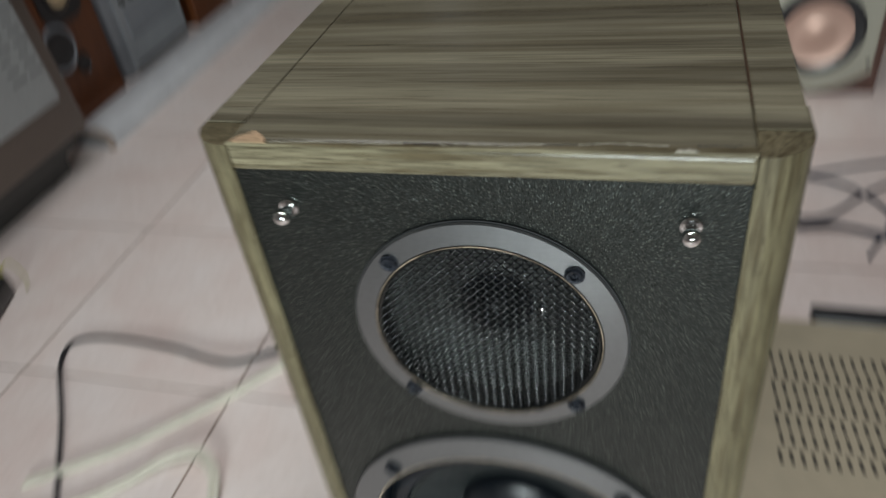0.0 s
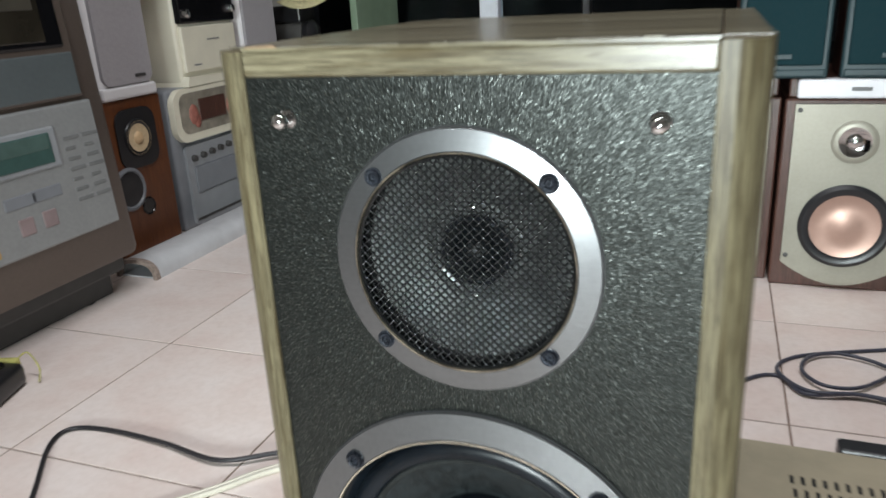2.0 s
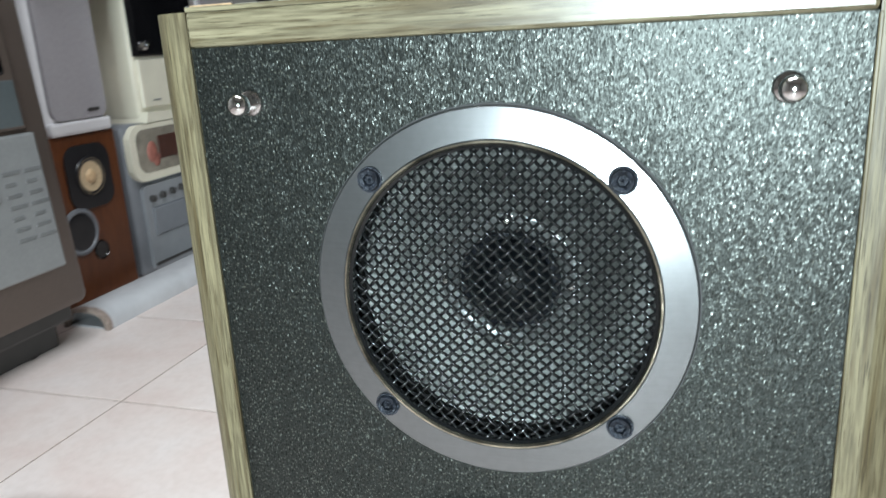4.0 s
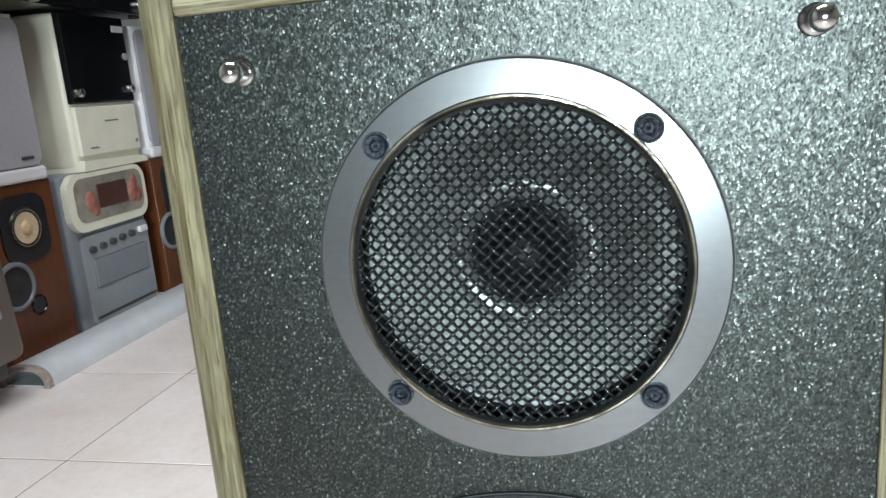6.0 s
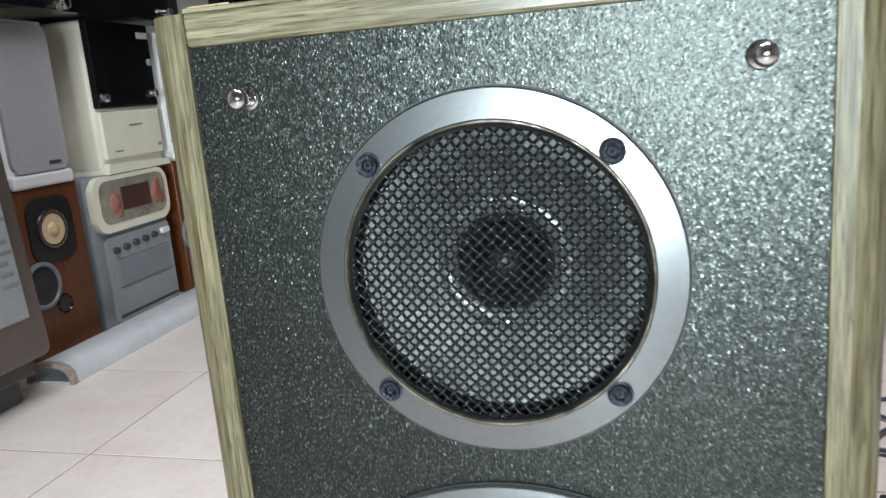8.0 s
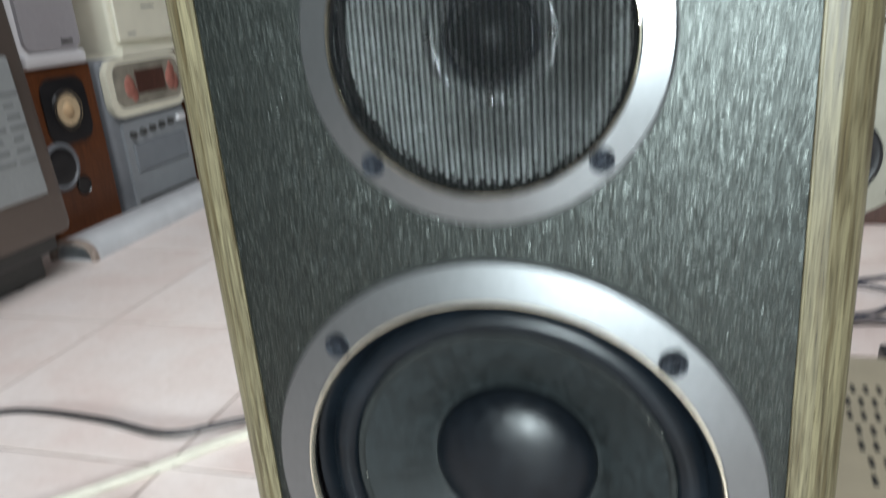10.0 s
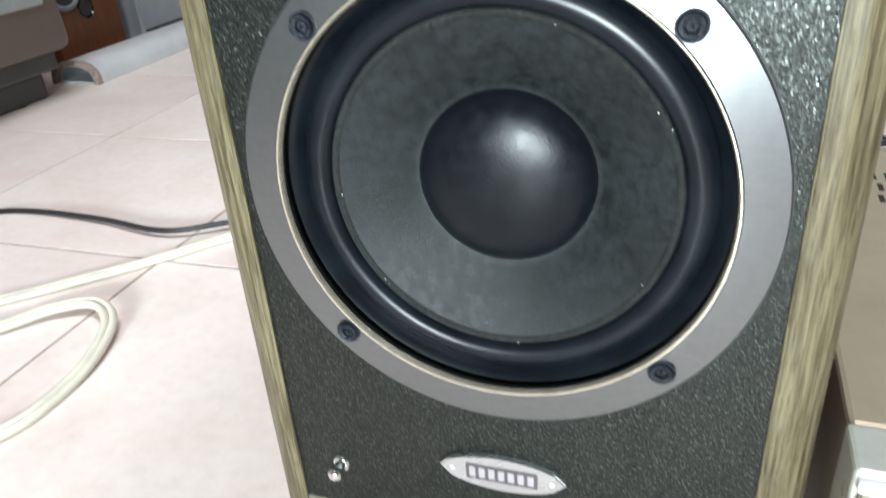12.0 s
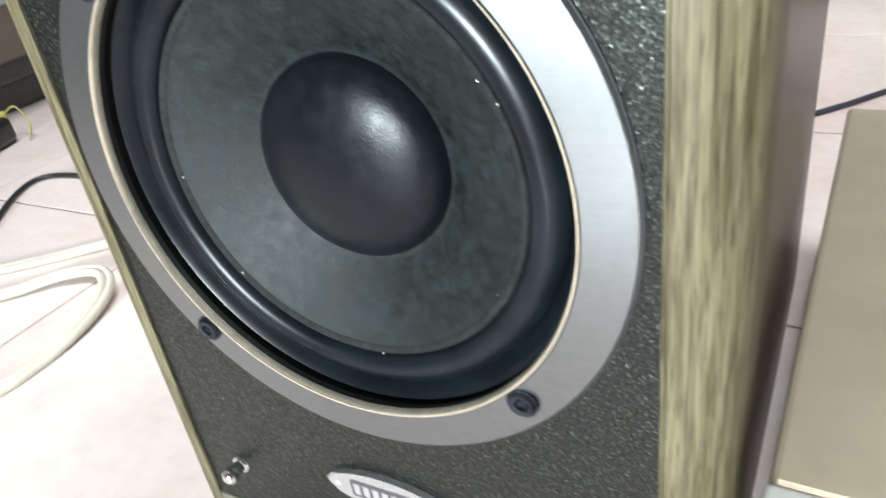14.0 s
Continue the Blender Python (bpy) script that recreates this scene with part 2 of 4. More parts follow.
M_MINT = plain("mint_paint", (0.36, 0.47, 0.39), 0.45, vary=0.06, scale=14)
M_GREEN = plain("green_paint", (0.19, 0.27, 0.185), 0.5, vary=0.1, scale=14)
M_ALU = plain("white_door_frame", (0.70, 0.74, 0.80), 0.35, vary=0.05)
M_BEIGE = plain("beige_silver_steel", (0.48, 0.41, 0.30), 0.38, 0.4, 0.05, 60)
M_BEIGEFRONT = plain("pale_champagne_front", (0.60, 0.555, 0.43), 0.35, 0.1, 0.04, 60)
M_BEIGEBAND = plain("brushed_champagne_band", (0.66, 0.66, 0.62), 0.3, 0.4, 0.05, 200)
M_SLOT = plain("vent_slot_dark", (0.02, 0.018, 0.015), 0.8)
M_MW = plain("grey_metallic_shell", (0.12, 0.095, 0.080), 0.35, 0.3, 0.05, 200)
# Grey plastic, its colour deepened for the shade under the oven's shell.
M_MWDARK = plain("dark_grey_base", (0.05, 0.048, 0.046), 0.5, vary=0.1)
M_MWPANEL = plain("silver_grey_panel", (0.29, 0.30, 0.30), 0.35, 0.2, 0.06, 150)
M_MWTOP = plain("blue_grey_door", (0.11, 0.13, 0.135), 0.35, 0.2, 0.05, 150)
M_OVEN = plain("smoky_oven_glass", (0.030, 0.026, 0.019), 0.16, vary=0.35, scale=9)
M_TRAY = plain("dull_oven_tray", (0.060, 0.055, 0.043), 0.4, vary=0.25, scale=12)
M_LCD = plain("lcd_glass", (0.05, 0.10, 0.09), 0.15)
M_LCDLIT = plain("lcd_pale_segment_field", (0.075, 0.125, 0.112), 0.2)
M_INK = plain("grey_print", (0.16, 0.165, 0.165), 0.6)
M_REDINK = plain("faded_red_print", (0.27, 0.205, 0.205), 0.6)
M_ORANGEKEY = plain("yellow_orange_key", (0.5, 0.33, 0.12), 0.45)
M_YELLOW = plain("yellow_cloth", (0.42, 0.39, 0.12), 0.8, vary=0.3, scale=60, bumps=0.5)
M_STRAW = plain("straw_hat_weave", (0.62, 0.57, 0.33), 0.8, vary=0.25, scale=150, bumps=0.5)
M_BLUE = plain("blue_plastic", (0.05, 0.10, 0.42), 0.4, vary=0.15)
M_SAWN = plain("dirty_sawn_plastic", (0.34, 0.27, 0.23), 0.6, vary=0.35, scale=120)
M_PINKBOX = plain("pinkish_card", (0.62, 0.50, 0.47), 0.7)
M_CABLEB = plain("black_cable", (0.018, 0.017, 0.020), 0.4, vary=0.1)
M_CABLEW = plain("ivory_twin_flex", (0.66, 0.63, 0.53), 0.4, vary=0.08, scale=60)
M_CABLEBLUE = plain("blue_grey_cable", (0.055, 0.060, 0.085), 0.4, vary=0.1)


def glowing(name, c, strength):
    m, nodes, links, b = tree(name)
    b.inputs["Base Color"].default_value = (*c, 1)
    b.inputs["Emission Color"].default_value = (*c, 1)
    b.inputs["Emission Strength"].default_value = strength
    return m


M_NEON = glowing("neon_switch_lamp", (1.0, 0.16, 0.03), 1.6)


def glass():
    m, nodes, links, b = tree("door_glass")
    b.inputs["Base Color"].default_value = (0.75, 0.85, 0.88, 1)
    b.inputs["Transmission Weight"].default_value = 1
    b.inputs["Roughness"].default_value = 0.03
    b.inputs["IOR"].default_value = 1.16
    return m


M_GLASS = glass()


# ---- building helpers ----
def part(name, bm, material, parent=None, label="", smooth=None):
    me = bpy.data.meshes.new(name)
    bmesh.ops.recalc_face_normals(bm, faces=bm.faces)
    bm.to_mesh(me)
    bm.free()
    if smooth is not None:
        me.polygons.foreach_set("use_smooth", [True] * len(me.polygons))
        me.set_sharp_from_angle(angle=radians(smooth))
    me.materials.append(material)
    ob = new(name, me)
    ob.parent = parent
    if label:
        ob["label"] = label
    return ob


def thing(name, m, label, category, group="", kind=""):
    ob = new(name)
    ob.matrix_world = m
    return tagged(ob, label, category, group, kind)


def box(x0, x1, y0, y1, z0, z1, bevel=0.0, seg=2, bm=None):
    bm = bm or bmesh.new()
    r = bmesh.ops.create_cube(bm, size=1, matrix=Matrix.LocRotScale(((x0 + x1) / 2, (y0 + y1) / 2, (z0 + z1) / 2), None, (x1 - x0, y1 - y0, z1 - z0)))
    if bevel:
        edges = {e for v in r["verts"] for e in v.link_edges}
        bmesh.ops.bevel(bm, geom=list(edges), offset=bevel, segments=seg, affect="EDGES", profile=0.5)
    return bm


def lathe(profile, centre, axis="y", n=48, bm=None, closed=False):
    """Turn a profile of (radius, offset along the axis) about that axis through centre."""
    bm = bm or bmesh.new()
    c = Vector(centre)
    rings = []
    for r, d in profile:
        ring = []
        for i in range(1 if r == 0 else n):
            a = 2 * math.pi * i / n
            u, v = r * math.cos(a), r * math.sin(a)
            off = {"y": (u, d, v), "x": (d, u, v), "z": (u, v, d)}[axis]
            ring.append(bm.verts.new(c + Vector(off)))
        rings.append(ring)
    pairs = list(zip(rings, rings[1:])) + ([(rings[-1], rings[0])] if closed else [])
    for a, b in pairs:
        for i in range(n):
            j = (i + 1) % n
            if len(a) == 1 and len(b) == 1:
                continue
            if len(a) == 1:
                bm.faces.new((a[0], b[i], b[j]))
            elif len(b) == 1:
                bm.faces.new((a[i], a[j], b[0]))
            else:
                bm.faces.new((a[i], a[j], b[j], b[i]))
    return bm


def extrude(points, axis, a, b, bm=None):
    """A prism: a closed outline of 2D points, drawn out along an axis from a to b."""
    bm = bm or bmesh.new()
    place = {"x": lambda p, t: (t, p[0], p[1]), "y": lambda p, t: (p[0], t, p[1]), "z": lambda p, t: (p[0], p[1], t)}[axis]
    lo = [bm.verts.new(place(p, a)) for p in points]
    hi = [bm.verts.new(place(p, b)) for p in points]
    bm.faces.new(lo), bm.faces.new(hi[::-1])
    for i in range(len(points)):
        j = (i + 1) % len(points)
        bm.faces.new((lo[i], hi[i], hi[j], lo[j]))
    return bm


def smooth_path(points, steps=8):
    pts = [Vector(p) for p in points]
    pts = [2 * pts[0] - pts[1]] + pts + [2 * pts[-1] - pts[-2]]
    out = []
    for p0, p1, p2, p3 in zip(pts, pts[1:], pts[2:], pts[3:]):
        for i in range(steps):
            t = i / steps
            out.append(0.5 * (2 * p1 + (p2 - p0) * t + (2 * p0 - 5 * p1 + 4 * p2 - p3) * t * t + (3 * p1 - p0 - 3 * p2 + p3) * t ** 3))
    return out + [pts[-2]]


def tube(path, radius, n=8, bm=None, flat=1.0):
    bm = bm or bmesh.new()
    rings = []
    for i, p in enumerate(path):
        d = (path[min(i + 1, len(path) - 1)] - path[max(i - 1, 0)]).normalized()
        side = d.cross(Vector((0, 0, 1)))
        side = side.normalized() if side.length > 1e-4 else Vector((1, 0, 0))
        up = side.cross(d)
        rings.append([bm.verts.new(p + side * (radius * flat * math.cos(2 * math.pi * k / n)) + up * (radius * math.sin(2 * math.pi * k / n))) for k in range(n)])
    for a, b in zip(rings, rings[1:]):
        for k in range(n):
            j = (k + 1) % n
            bm.faces.new((a[k], a[j], b[j], b[k]))
    bm.faces.new(rings[0][::-1]), bm.faces.new(rings[-1])
    return bm


def rounded(x0, x1, y0, y1, r, n=6):
    """Outline of a rounded rectangle."""
    out = []
    for cx, cy, a0 in ((x1 - r, y1 - r, 0), (x0 + r, y1 - r, 90), (x0 + r, y0 + r, 180), (x1 - r, y0 + r, 270)):
        out += [(cx + r * math.cos(radians(a0 + 90 * i / n)), cy + r * math.sin(radians(a0 + 90 * i / n))) for i in range(n + 1)]
    return out


def plate_with_holes(x0, x1, z0, z1, y0, y1, holes, n=64):
    """A board in the xz plane with round holes through it."""
    bm = bmesh.new()
    edges = []
    loops = [[(x0, z0), (x1, z0), (x1, z1), (x0, z1)]]
    loops += [[(cx + r * math.cos(2 * math.pi * i / n), cz + r * math.sin(2 * math.pi * i / n)) for i in range(n)] for cx, cz, r in holes]
    for loop in loops:
        vs = [bm.verts.new((x, y0, z)) for x, z in loop]
        edges += [bm.edges.new((vs[i], vs[(i + 1) % len(vs)])) for i in range(len(vs))]
    made = bmesh.ops.triangle_fill(bm, edges=edges, use_beauty=True, use_dissolve=False)
    faces = [f for f in made["geom"] if isinstance(f, bmesh.types.BMFace)]
    ext = bmesh.ops.extrude_face_region(bm, geom=faces, use_keep_orig=True)
    bmesh.ops.translate(bm, verts=[v for v in ext["geom"] if isinstance(v, bmesh.types.BMVert)], vec=(0, y1 - y0, 0))
    return bm


# ---- room ----
X0, X1, Y0, Y1, HIGH = -1.5, 2.4, -2.8, 2.1, 2.6
floor = part("floor", box(X0, X1, Y0, Y1, -0.06, -0.0009), M_GROUT)
tagged(floor, "cream and pinkish glazed floor tiles with brown joints", "floor", kind="structure")
wall_left = tagged(part("wall_left", box(X0 - 0.12, X0, Y0, Y1 + 0.12, -0.06, HIGH), M_WALL), "plain white painted wall", "wall", kind="structure")
tagged(part("wall_right", box(X1, X1 + 0.12, Y0, Y1 + 0.12, -0.06, HIGH), M_WALL), "plain white painted wall", "wall", kind="structure")
tagged(part("wall_front", box(X0 - 0.12, X1 + 0.12, Y0 - 0.12, Y0, -0.06, HIGH), M_WALL), "plain white painted wall", "wall", kind="structure")
bm = box(X0, -1.31, Y1, Y1 + 0.12, -0.06, HIGH)
box(1.7, X1, Y1, Y1 + 0.12, -0.06, HIGH, bm=bm)
box(-1.31, 1.7, Y1, Y1 + 0.12, 2.15, HIGH, bm=bm)
tagged(part("wall_back", bm, M_WALL), "white painted wall round a wide glass doorway", "wall", kind="structure")
tagged(part("ceiling", box(X0 - 0.12, X1 + 0.12, Y0 - 0.12, Y1 + 0.12, HIGH, HIGH + 0.1), M_CEIL), "plain white ceiling", "ceiling", kind="structure")
M_NIGHT = plain("night_yard_wall", (0.02, 0.022, 0.025), 0.9)
tagged(part("ground", box(-6, 8, Y1 + 0.12, 7, -0.12, -0.06), M_NIGHT), "dark paved yard outside at night", "ground", kind="structure")
tagged(part("backdrop", box(-6, 8, 7, 7.1, -0.12, 5), M_NIGHT), "black night beyond the glass door", "backdrop", kind="structure")

door = thing("door_1", pose(0, 2.1, 0), "sliding glass door with white frame onto dark night", "door", kind="structure")
for x in (-1.31, 1.66):
    part("frame_post", box(x, x + 0.04, 0.0, 0.1, -0.003, 2.15, 0.003), M_BLACK, door)
part("track", box(-1.27, 1.66, 0.01, 0.09, -0.003, 0.03, 0.003), M_BLACK, door)
part("stile", box(-0.630, -0.568, -0.012, 0.05, 0.03, 2.15, 0.004), M_ALU, door, "white painted upright stile")
part("pane", box(-1.27, -0.630, 0.02, 0.026, 0.03, 2.15), M_GLASS, door).visible_shadow = False
part("pane", box(-0.568, -0.304, 0.02, 0.026, 0.03, 2.15), M_GLASS, door).visible_shadow = False
part("inner_stile", box(-0.304, -0.279, 0.0, 0.05, 0.03, 2.15, 0.003), M_BLACK, door)


# ---- the loudspeaker in front ----
def screw(parent, cx, cz, r, y):
    """Countersunk socket screw."""
    s = part("screw", lathe([(r, 0.0020), (r, -0.0002), (r * 0.86, -0.0002), (r * 0.84, -0.0009), (r * 0.76, -0.0015), (r * 0.46, -0.0013), (r * 0.40, -0.0010)], (cx, y, cz), n=24), M_BOLT, parent, "black socket-head screw", 40)
    part("socket", lathe([(r * 0.45, -0.0013), (r * 0.38, -0.0002), (r * 0.14, -0.0002), (0, -0.0008)], (cx, y, cz), n=6), M_BOLT, s)


def ring_plate(parent, cz, r_in, r_out, y_front, slope, lip):
    """Trim ring, proud at its inner edge and falling away outwards."""
    ch = 0.0009
    y_out = y_front + slope * (r_out - r_in)
    ring = part("trim_ring", lathe([(r_out, 0.001), (r_out, y_out + ch), (r_out - ch * 0.8, y_out), (r_in + 0.0012, y_front + slope * 0.0012), (r_in, y_front + 0.0012), (r_in, 0.001)], (0, 0, cz), n=160), M_RING, parent, "satin silver aluminium ring", 30)
    part("ring_gasket", lathe([(r_out + 0.0005, 0.0009), (r_out + 0.0005, -0.0008), (r_out - 0.001, -0.0008)], (0, 0, cz), n=128), M_GASKET, ring)
    part("inner_lip", lathe([(r_in + 0.0007, y_front - 0.0002), (r_in + 0.0001, y_front - 0.0002), (r_in - 0.0005, y_front + 0.0008), (r_in - 0.0006, y_front + 0.0030), (r_in - 0.0001, y_front + 0.0030)], (0, 0, cz), n=128), lip, ring, "worn gold-coloured inner edge", 30)
    return ring


MID_Z, WOOF_Z = 0.384, 0.1973
MID_IN, MID_OUT, WOOF_IN, WOOF_OUT = 0.055, 0.067, 0.0885, 0.105
sp = thing("loudspeaker", pose(0, 0, 0), "olive oak-foil loudspeaker with flecked black front and bare woofer", "loudspeaker")
DEPTH = 0.285


def side_outline(sign):
    pts = [(0.11, 0.0), (0.117, 0.0)]
    cx, cy, r = 0.1120, 0.0190, 0.0190
    pts += [(cx + r * math.sin(a), cy - r * math.cos(a)) for a in [radians(90 * i / 10) for i in range(1, 11)]]
    pts += [(0.131, 0.040), (0.11, 0.040)]
    return [(sign * x, y) for x, y in pts]


for sign in (-1, 1):
    corner = part("corner_strip", extrude(side_outline(sign), "z", 0.0, 0.4858), M_STRIP, sp, "olive-grey oak-pattern rounded corner strip", 30)
    xs = sorted((sign * 0.11, sign * 0.1305))
    part("side_panel", box(xs[0], xs[1], 0.040, DEPTH, 0.0, 0.4858, 0.0008, 1), M_SIDE, sp, "glossy reddish-brown side panel")
    part("side_top_edge", box(xs[0] + 0.0004, xs[1] - 0.0004, 0.020, DEPTH - 0.001, 0.4858, 0.4866, 0.0003, 1), M_TOP, sp, "grey oak-pattern edging")
    part("edge_bead", box(sign * 0.1102 - 0.0006, sign * 0.1102 + 0.0006, -0.0009, 0.001, 0.0145, 0.473, 0.0003, 1), M_STRIP, sp)
part("top_panel", box(-0.1096, 0.1096, 0.0035, DEPTH, 0.4735, 0.4871, 0.0012, 2), M_TOP, sp, "grey-brown oak-pattern top with cross grain")
part("top_front_strip", box(-0.1098, 0.1098, -0.0006, 0.0033, 0.4735, 0.4858, 0.0014, 2), M_STRIP_X, sp, "chipped olive oak-pattern top strip")
part("bottom_front_strip", box(-0.1098, 0.1098, -0.0004, 0.0033, 0.0, 0.0142, 0.0012, 2), M_STRIP_DULL, sp, "dusty grey-olive bottom strip")
part("bottom_panel", box(-0.1096, 0.1096, 0.0035, DEPTH, 0.0, 0.0142), M_STRIP_X, sp)
part("back_panel", box(-0.1096, 0.1096, DEPTH - 0.012, DEPTH - 0.002, 0.0145, 0.473), M_DARK, sp)
part("baffle", plate_with_holes(-0.1098, 0.1098, 0.0145, 0.4733, 0.0005, 0.013, [(0, MID_Z, 0.0585), (0, WOOF_Z, 0.092)], 96), M_BAFFLE, sp, "black vinyl-textured front board with raised flecks, their glints painted pale")
M_FOILEDGE = plain("torn_foil_edge", (0.27, 0.25, 0.20), 0.5, vary=0.45, scale=300)
# pale front foil that laps raggedly over the top edge
n = 110
lap = [-0.1095 + 0.219 * i / n for i in range(n + 1)]
deep = [0.0019 + 0.0030 * max(0.0, min(1.0, (x - 0.004) / 0.05)) + 0.0009 * noise.noise(Vector((x * 70, 1.7, 0.2))) + 0.0004 * noise.noise(Vector((x * 420, 3.1, 0.6))) for x in lap]
part("foil_lap", extrude([(x, d) for x, d in zip(lap, deep)] + [(0.1095, -0.0004), (-0.1095, -0.0004)], "z", 0.4857, 0.48735), M_STRIP_X, sp, "pale torn foil along the top front edge")
# bare chipboard where the foil has broken off the top front edge
rng = random.Random(4)
for x0, x1, y1, lab in ((-0.1075, -0.0905, 0.0095, "broken corner showing bare chipboard"), (0.080, 0.0885, 0.0020, "pale nick in the foil edge")):
    n = 14
    rim = [(x0 + (x1 - x0) * i / n, -0.0002 + (y1 + 0.0002) * math.sin(math.pi * i / n) ** 0.6 * rng.uniform(0.75, 1.05)) for i in range(n + 1)]
    part("chip", extrude(rim, "z", 0.4857, 0.4879), M_CHIP if x0 < 0 else M_FOILEDGE, sp, lab)
for x, w, mat in ((-0.0895, 0.062, M_FOILEDGE), (-0.030, 0.030, M_SLOT), (-0.012, 0.044, M_FOILEDGE), (0.030, 0.022, M_SLOT), (0.044, 0.034, M_FOILEDGE), (0.088, 0.016, M_SLOT)):
    n = int(w / 0.0012)
    wander = [deep[max(0, min(110, round((x + w * i / n + 0.1095) / 0.219 * 110)))] + rng.uniform(-0.00022, 0.00022) for i in range(n + 1)]
    path = [Vector((x + w * i / n, wander[i], 0.4873)) for i in range(n + 1)]
    part("foil_crack", tube(path, 0.00030, 5), mat, sp)

# upper driver behind a woven wire grille
mid = part("midrange_driver", lathe([(0.0575, 0.001), (0.0575, 0.005), (0.0545, 0.0055), (0.0545, 0.030), (0.0, 0.036)], (0, 0, MID_Z), n=72), M_DARK, sp, "round driver behind a black wire grille", 30)
mring = ring_plate(mid, MID_Z, MID_IN, MID_OUT, -0.0040, 0.125, M_LIPDARK)
for sx in (-1, 1):
    for sz in (-1, 1):
        screw(mid, sx * 0.0425, MID_Z + sz * 0.0427, 0.0046, -0.0041)
part("cone", lathe([(0.0543, 0.0118), (0.0505, 0.0127), (0.0475, 0.0128), (0.0440, 0.0138), (0.036, 0.0166), (0.027, 0.0199), (0.0190, 0.0222), (0.0160, 0.0224)], (0, 0, MID_Z), n=96), M_MIDCONE, mid, "mid-grey paper cone", 50)
part("glue_ring", lathe([(0.0262, 0.0200), (0.0255, 0.0196), (0.0225, 0.0204), (0.0200, 0.0210), (0.0192, 0.0217)], (0, 0, MID_Z), n=96), plain("shiny_glue", (0.20, 0.21, 0.21), 0.22, 0.5, vary=0.4, scale=260, bumps=0.6), mid, "shiny glue round the dome", 60)
part("cone_collar", lathe([(0.0192, 0.0221), (0.0184, 0.0195), (0.0166, 0.0190), (0.0157, 0.0224)], (0, 0, MID_Z), n=72), M_BOLT, mid, "shiny glued collar", 50)
part("centre_dome", lathe([(0.0162, 0.0222), (0.0148, 0.0168), (0.0117, 0.0125), (0.007, 0.0100), (0.003, 0.0091), (0, 0.0090)], (0, 0, MID_Z), n=48), M_CAP, mid, "glossy black dome", 60)
for k in range(4):
    a = radians(90 * k)
    cx, cz = 0.0235 * math.cos(a), 0.0235 * math.sin(a)
    part("solder_tab", lathe([(0.0021, 0.0210), (0.0017, 0.0170), (0.0, 0.0162)], (cx, 0, MID_Z + cz), n=12), M_CHROME, mid, "", 40)


def woven_grille():
    """Two sets of wires at right angles, each going over and under the other."""
    bm = bmesh.new()
    pitch, rad, reach, y = 0.00315, 0.00064, MID_IN - 0.0006, -0.0014
    n = int(reach / pitch)
    for family in (0, 1):
        ang = radians(44 if family == 0 else -46)
        d, s = Vector((math.cos(ang), 0, math.sin(ang))), Vector((-math.sin(ang), 0, math.cos(ang)))
        for k in range(-n, n + 1):
            off = k * pitch
            half = math.sqrt(max(0, reach ** 2 - off ** 2))
            steps = max(4, int(2 * half / (pitch / 4)))
            path = []
            for i in range(steps + 1):
                u = -half + 2 * half * i / steps
                wave = (0.00080 if family == 0 else 0.00042) * math.cos(math.pi * u / pitch) * (1 if (k + family) % 2 else -1)
                dome = 0.0022 * (1 - (u * u + off * off) / reach ** 2)
                path.append(Vector((0, y - dome + wave, MID_Z)) + d * u + s * off)
            tube(path, rad, 6, bm)
    return bm


part("wire_grille", woven_grille(), M_WIRE, mid, "black woven wire grille", 80)
part("grille_rim", lathe([(0.0548, -0.0030), (0.0541, -0.0036), (0.0532, -0.0028), (0.0534, -0.0005), (0.0548, 0.0)], (0, 0, MID_Z), n=96, closed=True), M_WIRE, mid, "", 50)

# woofer
woof = part("woofer", lathe([(0.091, 0.001), (0.091, 0.006), (0.0872, 0.0065), (0.0872, 0.030), (0.05, 0.050), (0.0, 0.052)], (0, 0, WOOF_Z), n=96), M_GASKET, sp, "bare round woofer with paper cone", 30)
ring_plate(woof, WOOF_Z, WOOF_IN, WOOF_OUT, -0.0048, 0.125, M_LIP)
for sx in (-1, 1):
    for sz in (-1, 1):
        screw(woof, sx * 0.0675, WOOF_Z + sz * 0.0668, 0.0055, -0.0048)
roll = [(0.0884, 0.0040), (0.0876, 0.0046), (0.0862, 0.0062), (0.0846, 0.0084), (0.0834, 0.0098)]
roll += [(0.0768 + 0.0063 * math.cos(a), 0.0094 + 0.0008 * math.cos(a) - 0.0062 * math.sin(a)) for a in [math.pi * i / 14 for i in range(0, 15)]]
roll += [(0.0676, 0.0100)]
part("surround", lathe(roll, (0, 0, WOOF_Z), n=128), M_RUBBER, woof, "soft black rubber surround", 60)
part("cone", lathe([(0.0704, 0.0074), (0.0692, 0.0072), (0.066, 0.0086), (0.052, 0.0160), (0.0425, 0.0216), (0.0398, 0.0232), (0.0384, 0.0238), (0.0360, 0.0240)], (0, 0, WOOF_Z), n=128), M_CONE, woof, "dusty grey-black paper cone", 25)
part("cone_edge", lathe([(0.0707, 0.0078), (0.0700, 0.0069), (0.0690, 0.0069), (0.0676, 0.0077), (0.0671, 0.0083)], (0, 0, WOOF_Z), n=128), M_EDGE, woof, "dusty glued cone edge", 50)
cap = [(0.0372, 0.0234)] + [(0.0370 * math.cos(a), 0.0224 - 0.0140 * math.sin(a)) for a in [math.pi / 2 * i / 12 for i in range(0, 12)]] + [(0, 0.0084)]
part("dust_cap", lathe(cap, (0, 0, WOOF_Z), n=96), M_CAP, woof, "black lacquered dust cap", 60)
